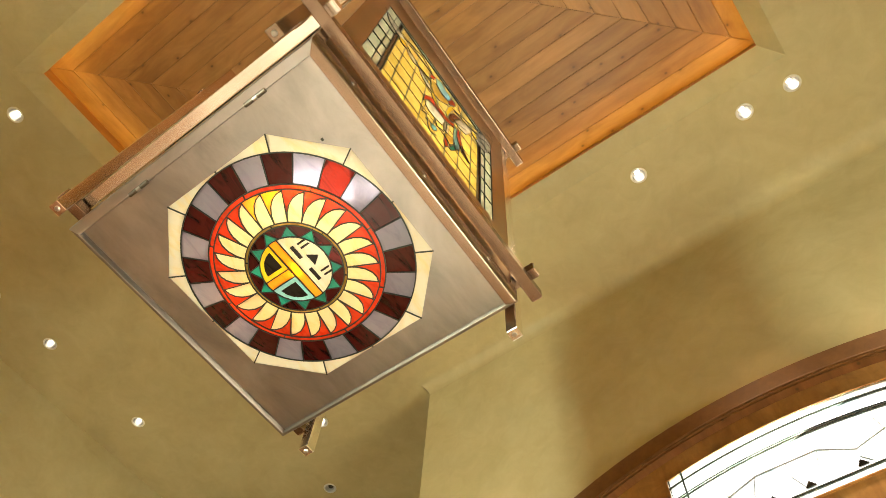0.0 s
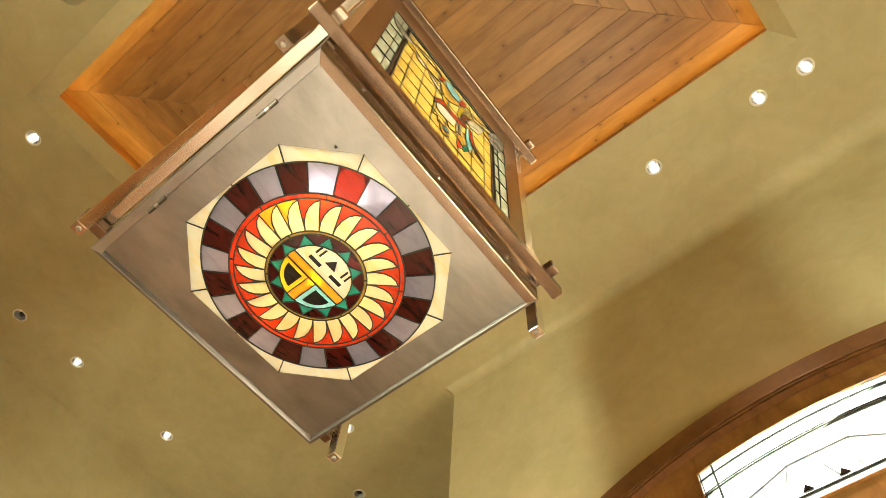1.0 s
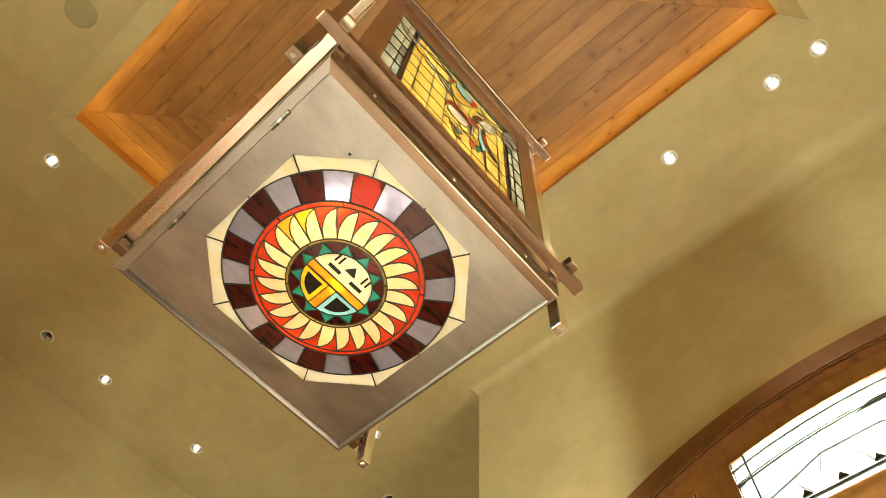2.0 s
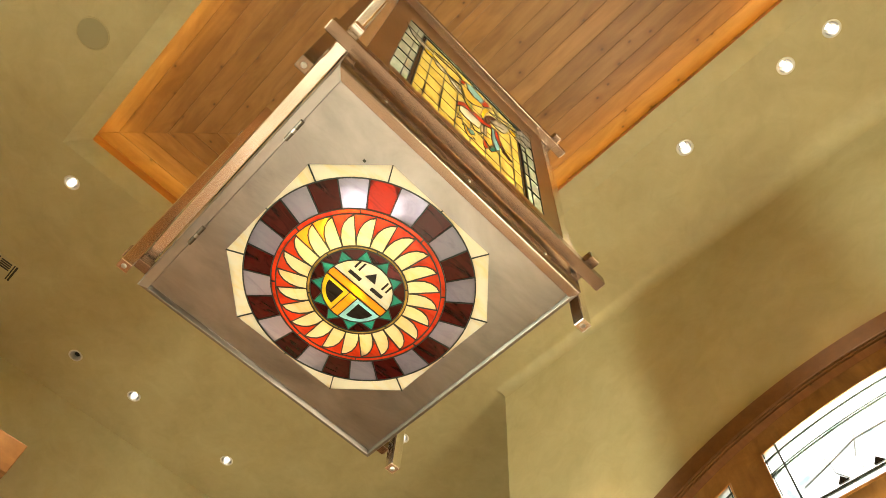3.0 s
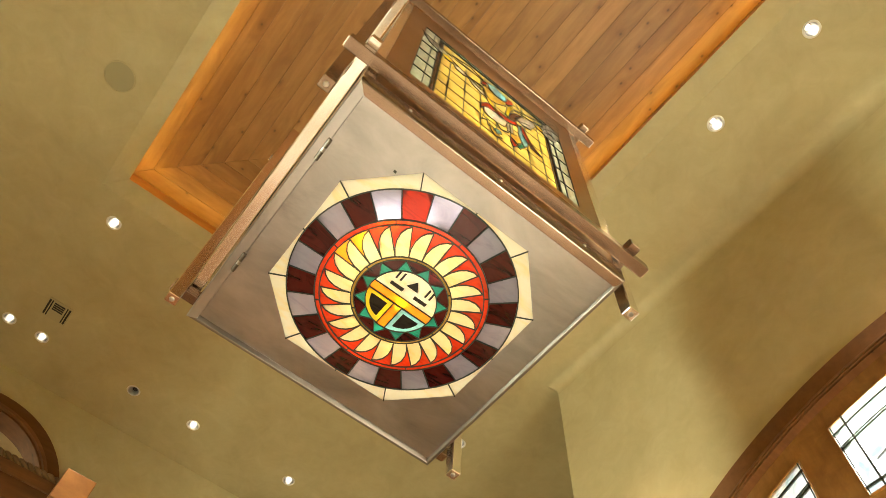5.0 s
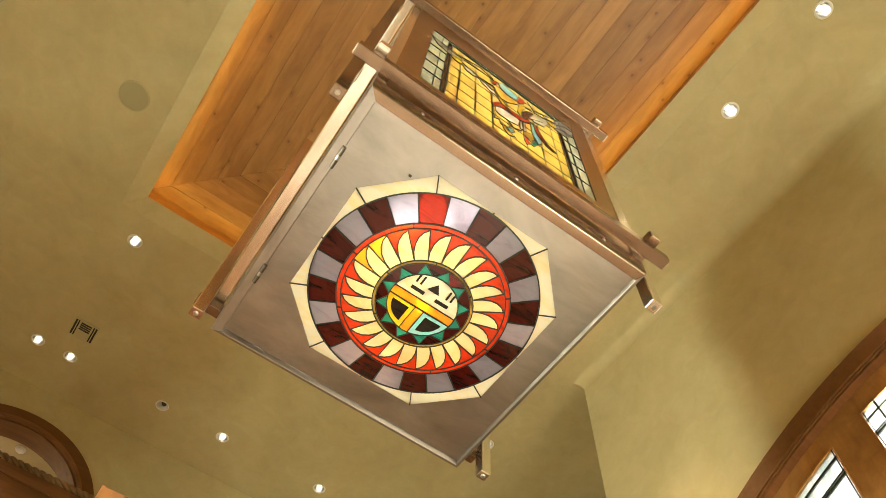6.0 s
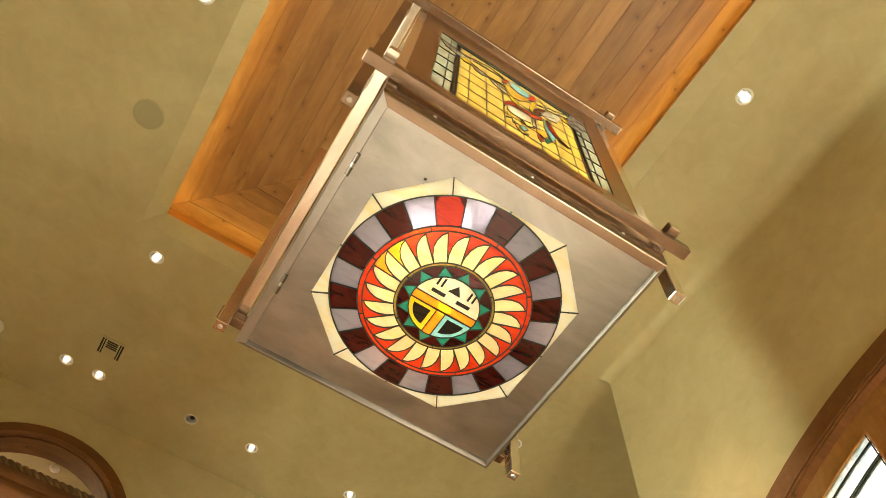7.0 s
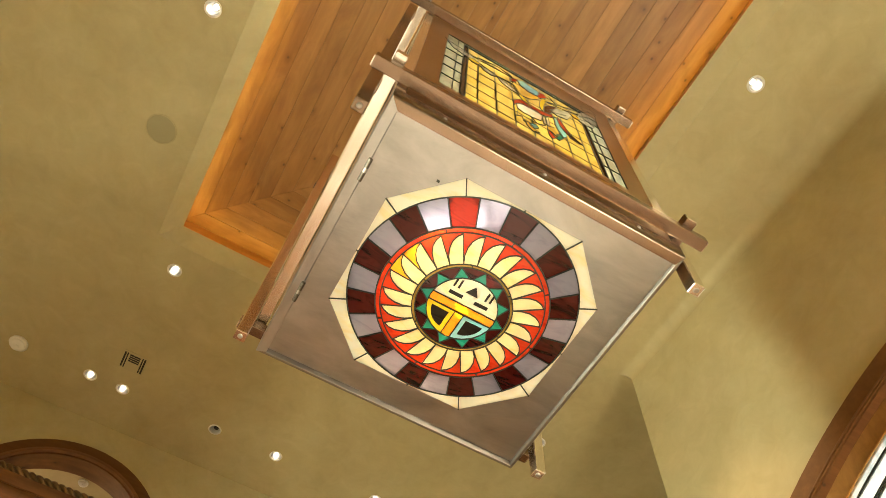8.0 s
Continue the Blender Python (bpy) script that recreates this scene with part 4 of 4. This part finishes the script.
for label, hole in (("transom_glass", main), ("sidelight_glass", side_opening(1)), ("sidelight_glass", side_opening(-1))):
    gl = part(label, pane(hole, loc_x, 0.016, 0.0215), G_DOOR, ent, "textured leaded glass, bright with daylight")
    gl.visible_shadow = False
    bm = bmesh.new()
    us = [p[0] for p in hole]
    u0, u1, foot = min(us), max(us), min(p[1] for p in hole)
    for d, w in ((0.048, 0.0075), (0.122, 0.0030), (0.136, 0.0070)):
        line = [(u0 + (u1 - u0) * i / 20, lift(GR - d, u0 + (u1 - u0) * i / 20 - AY)) for i in range(21)]
        came(bm, line, loc_x, w, 0.012, 0.026, False)
    if label == "transom_glass":
        for u in (-0.300, -1.340):
            came(bm, [(u, foot), (u, lift(GR, u - AY))], loc_x, 0.009, 0.010, 0.028, False)
    for d, w in ((0.010, 0.005),):
        for u in (u0 + d, u1 - d):
            came(bm, [(u, foot), (u, lift(GR, u - AY))], loc_x, w, 0.012, 0.026, False)
    came(bm, [(u0, foot + 0.042), (u1, foot + 0.042)], loc_x, 0.007, 0.012, 0.026, False)
    part("lead_came", bm, M_LEAD, gl, "dark lead strips")
    # fine wandering leads in the middle of the glass
    bm = bmesh.new()
    rng = random.Random(len(label) + int(100 * u0))
    v_lo = foot + 0.06
    n = 7
    row = [(u0 + 0.11 + (u1 - u0 - 0.22) * i / n, v_lo + (lift(GR - 0.17, u0 + (u1 - u0) * i / n - AY) - v_lo) * rng.uniform(0.25, 0.75)) for i in range(n + 1)]
    came(bm, row, loc_x, 0.0022, 0.014, 0.024, False)
    for u, v in row[1:-1]:
        w2 = u + rng.uniform(-0.05, 0.05)
        came(bm, [(u, v), ((u + w2) / 2 + 0.02, (v + v_lo) / 2), (w2, v_lo)], loc_x, 0.002, 0.014, 0.024, False)
        if rng.random() < 0.6:
            came(bm, [(u, v), (u + rng.uniform(-0.03, 0.06), lift(GR - 0.165, u - AY))], loc_x, 0.002, 0.014, 0.024, False)
    part("fine_lead", bm, M_LEAD_FINE, gl, "thin wandering lead lines")
    if label == "transom_glass":
        for u in (-0.46, -0.62, -0.78, -1.0):
            part("dark_chip", pane([(u, v_lo), (u - 0.045, v_lo), (u - 0.02, v_lo + 0.03)], loc_x, 0.012, 0.026), G_BLACK, gl)

door = thing("front_door", XE, AY, 0, "tall stained alder front door with a glass panel, closed", "door")
part("leaf", slab([(MY1, 0.004), (MY0, 0.004), (MY0, 3.44), (MY1, 3.44)], [[(MY1 + 0.16, 0.9), (MY0 - 0.16, 0.9), (MY0 - 0.16, 3.24), (MY1 + 0.16, 3.24)]], loc_x, 0.024, 0.070), M_ALDER, door)
dg = part("door_glass", pane([(MY1 + 0.16, 0.9), (MY0 - 0.16, 0.9), (MY0 - 0.16, 3.24), (MY1 + 0.16, 3.24)], loc_x, 0.046, 0.052), G_DOOR, door)
dg.visible_shadow = False
bm = bmesh.new()
lathe(bm, [(0.0, 0.0), (0.02, 0.0), (0.012, 0.02), (0.012, 0.04), (0.03, 0.06), (0.0, 0.075)], 16)
hd = part("door_handle", bm, M_BRASS, door, "aged bronze knob", True)
hd.location, hd.rotation_euler = (0.024, 0.53, 1.02), (0, radians(-90), 0)

# ---- round-headed opening in the north wall ----
nf = thing("arch_frame", NX, YN, 0, "stained alder casing round an arched opening", "door frame", kind="structure")
loc_y = lambda u, v, w: (u, w, v)


def hoop(r0, r1, d0, d1, foot, n=40):
    bm = bmesh.new()
    pts = lambda r: [(r, foot)] + arc(0, NZ, r, 0, 180, n) + [(-r, foot)]
    o, i = pts(r0), pts(r1)
    v = [[bm.verts.new(loc_y(a, b, d)) for a, b in line] for d in (d0, d1) for line in (o, i)]
    for k in range(len(o) - 1):
        bm.faces.new((v[0][k], v[0][k + 1], v[1][k + 1], v[1][k]))
        bm.faces.new((v[2][k], v[2][k + 1], v[3][k + 1], v[3][k]))
        bm.faces.new((v[0][k], v[0][k + 1], v[2][k + 1], v[2][k]))
        bm.faces.new((v[1][k], v[1][k + 1], v[3][k + 1], v[3][k]))
    for k in (0, len(o) - 1):
        bm.faces.new((v[0][k], v[1][k], v[3][k], v[2][k]))
    return bm


part("casing", hoop(NR, NR - 0.10, -0.030, 0.0, 0.0), M_ALDER_DARK, nf, "", True)
part("bead", hoop(NR - 0.085, NR - 0.11, -0.042, 0.01, 0.0), M_ALDER, nf, "rounded inner bead", True)
part("jamb", hoop(NR - 0.1105, NR - 0.125, -0.01, 0.17, 0.0), M_ALDER, nf, "", True)

# beam across the opening with a rope moulding
ROPE_Z = 5.176
beam = thing("transom_beam", NX, YN, ROPE_Z, "stained alder beam with a twisted rope moulding across the arch", "beam")
part("beam", boxed(-NR + 0.02, NR - 0.02, -0.055, 0.10, -0.30, -0.035, bevel=0.008), M_ALDER, beam)
part("ledge", boxed(-NR + 0.02, NR - 0.02, -0.075, -0.0555, -0.13, -0.035, bevel=0.006), M_ALDER, beam)


def rope(length, radius, turns_per_m, strands=3, n=None):
    """Twisted strands along x."""
    bm = bmesh.new()
    n = n or int(length * 130)
    for s in range(strands):
        ring_prev = None
        for i in range(n + 1):
            x = -length / 2 + length * i / n
            a = 2 * math.pi * (turns_per_m * x + s / strands)
            cy, cz = radius * 0.5 * math.cos(a), radius * 0.5 * math.sin(a)
            ring = [bm.verts.new((x, cy + radius * 0.56 * math.cos(b), cz + radius * 0.56 * math.sin(b))) for b in [2 * math.pi * j / 8 for j in range(8)]]
            if ring_prev:
                for j in range(8):
                    bm.faces.new((ring_prev[j], ring_prev[(j + 1) % 8], ring[(j + 1) % 8], ring[j]))
            ring_prev = ring
    return bm


rp = part("rope_moulding", rope(2 * NR - 0.06, 0.037, 6.0), M_BRASS, beam, "twisted bronze-brown rope moulding", True)
rp.location = (0, -0.045, -0.006)

# capital on a twisted column beside the arch
col = thing("twisted_column", -0.311, YN - 0.115, 0, "stained alder twisted column with a plain square capital", "column")
CZ = 5.197
part("capital", boxed(-0.115, 0.115, -0.10, 0.112, CZ - 0.26, CZ, bevel=0.006), M_ALDER_FIELD, col, "plain square wooden capital")
bm = bmesh.new()
lathe(bm, [(0.075, CZ - 0.32), (0.085, CZ - 0.305), (0.085, CZ - 0.275), (0.075, CZ - 0.261)], 24)
part("collar", bm, M_ALDER, col, "", True)
sh = part("shaft", rope(CZ - 0.51, 0.062, 3.2, 3, 260), M_BRASS, col, "twisted shaft", True)
sh.location, sh.rotation_euler = (0, 0, 0.19 + (CZ - 0.51) / 2), (0, radians(90), 0)
part("plinth", boxed(-0.10, 0.10, -0.10, 0.10, 0.0, 0.19, bevel=0.006), M_ALDER, col)

# the room beyond the arch
for nm, a in (("ceiling_beyond", (XW, XF, YN + 0.16, YN + 2.6, ZC - 0.18, ZC - 0.08)), ("wall_beyond", (XW, XF, YN + 2.6, YN + 2.75, 0, ZC))):
    tagged(new(nm, mesh_of(boxed(*a), nm, M_CEIL if nm[0] == "c" else M_WALL)), "pale olive plaster of the next room", "wall" if nm[0] == "w" else "ceiling", kind="structure")
# Added lamp that brightens the room beyond; no fitting stands there.
bl = new("next_room_fill", bpy.data.lights.new("next_room_fill", "POINT"))
bl.data.energy, bl.data.color, bl.data.shadow_soft_size = 9, WARM, 0.1
bl.location = (NX - 0.3, YN + 1.7, 5.45)

sd2 = copy_thing(sd, pose(-1.11, YN + 0.495, ZC - 0.18) @ Matrix.Scale(0.6, 4))
tagged(sd2, "small round smoke detector on the next room's ceiling")

# ground outside
tagged(new("ground", mesh_of(boxed(-200, 200, -200, 200, -0.6, -0.25), "ground", plaster("ground_soil", (0.16, 0.13, 0.09), (0.26, 0.22, 0.16)))), "dry pale ground outside", "ground", kind="structure")
roof = new("roof_slab", mesh_of(HOUSE(ZC + 0.45, ZC + 0.6), "roof_slab", M_CEIL))
tagged(roof, "plain slab above the ceiling", "roof", kind="structure")
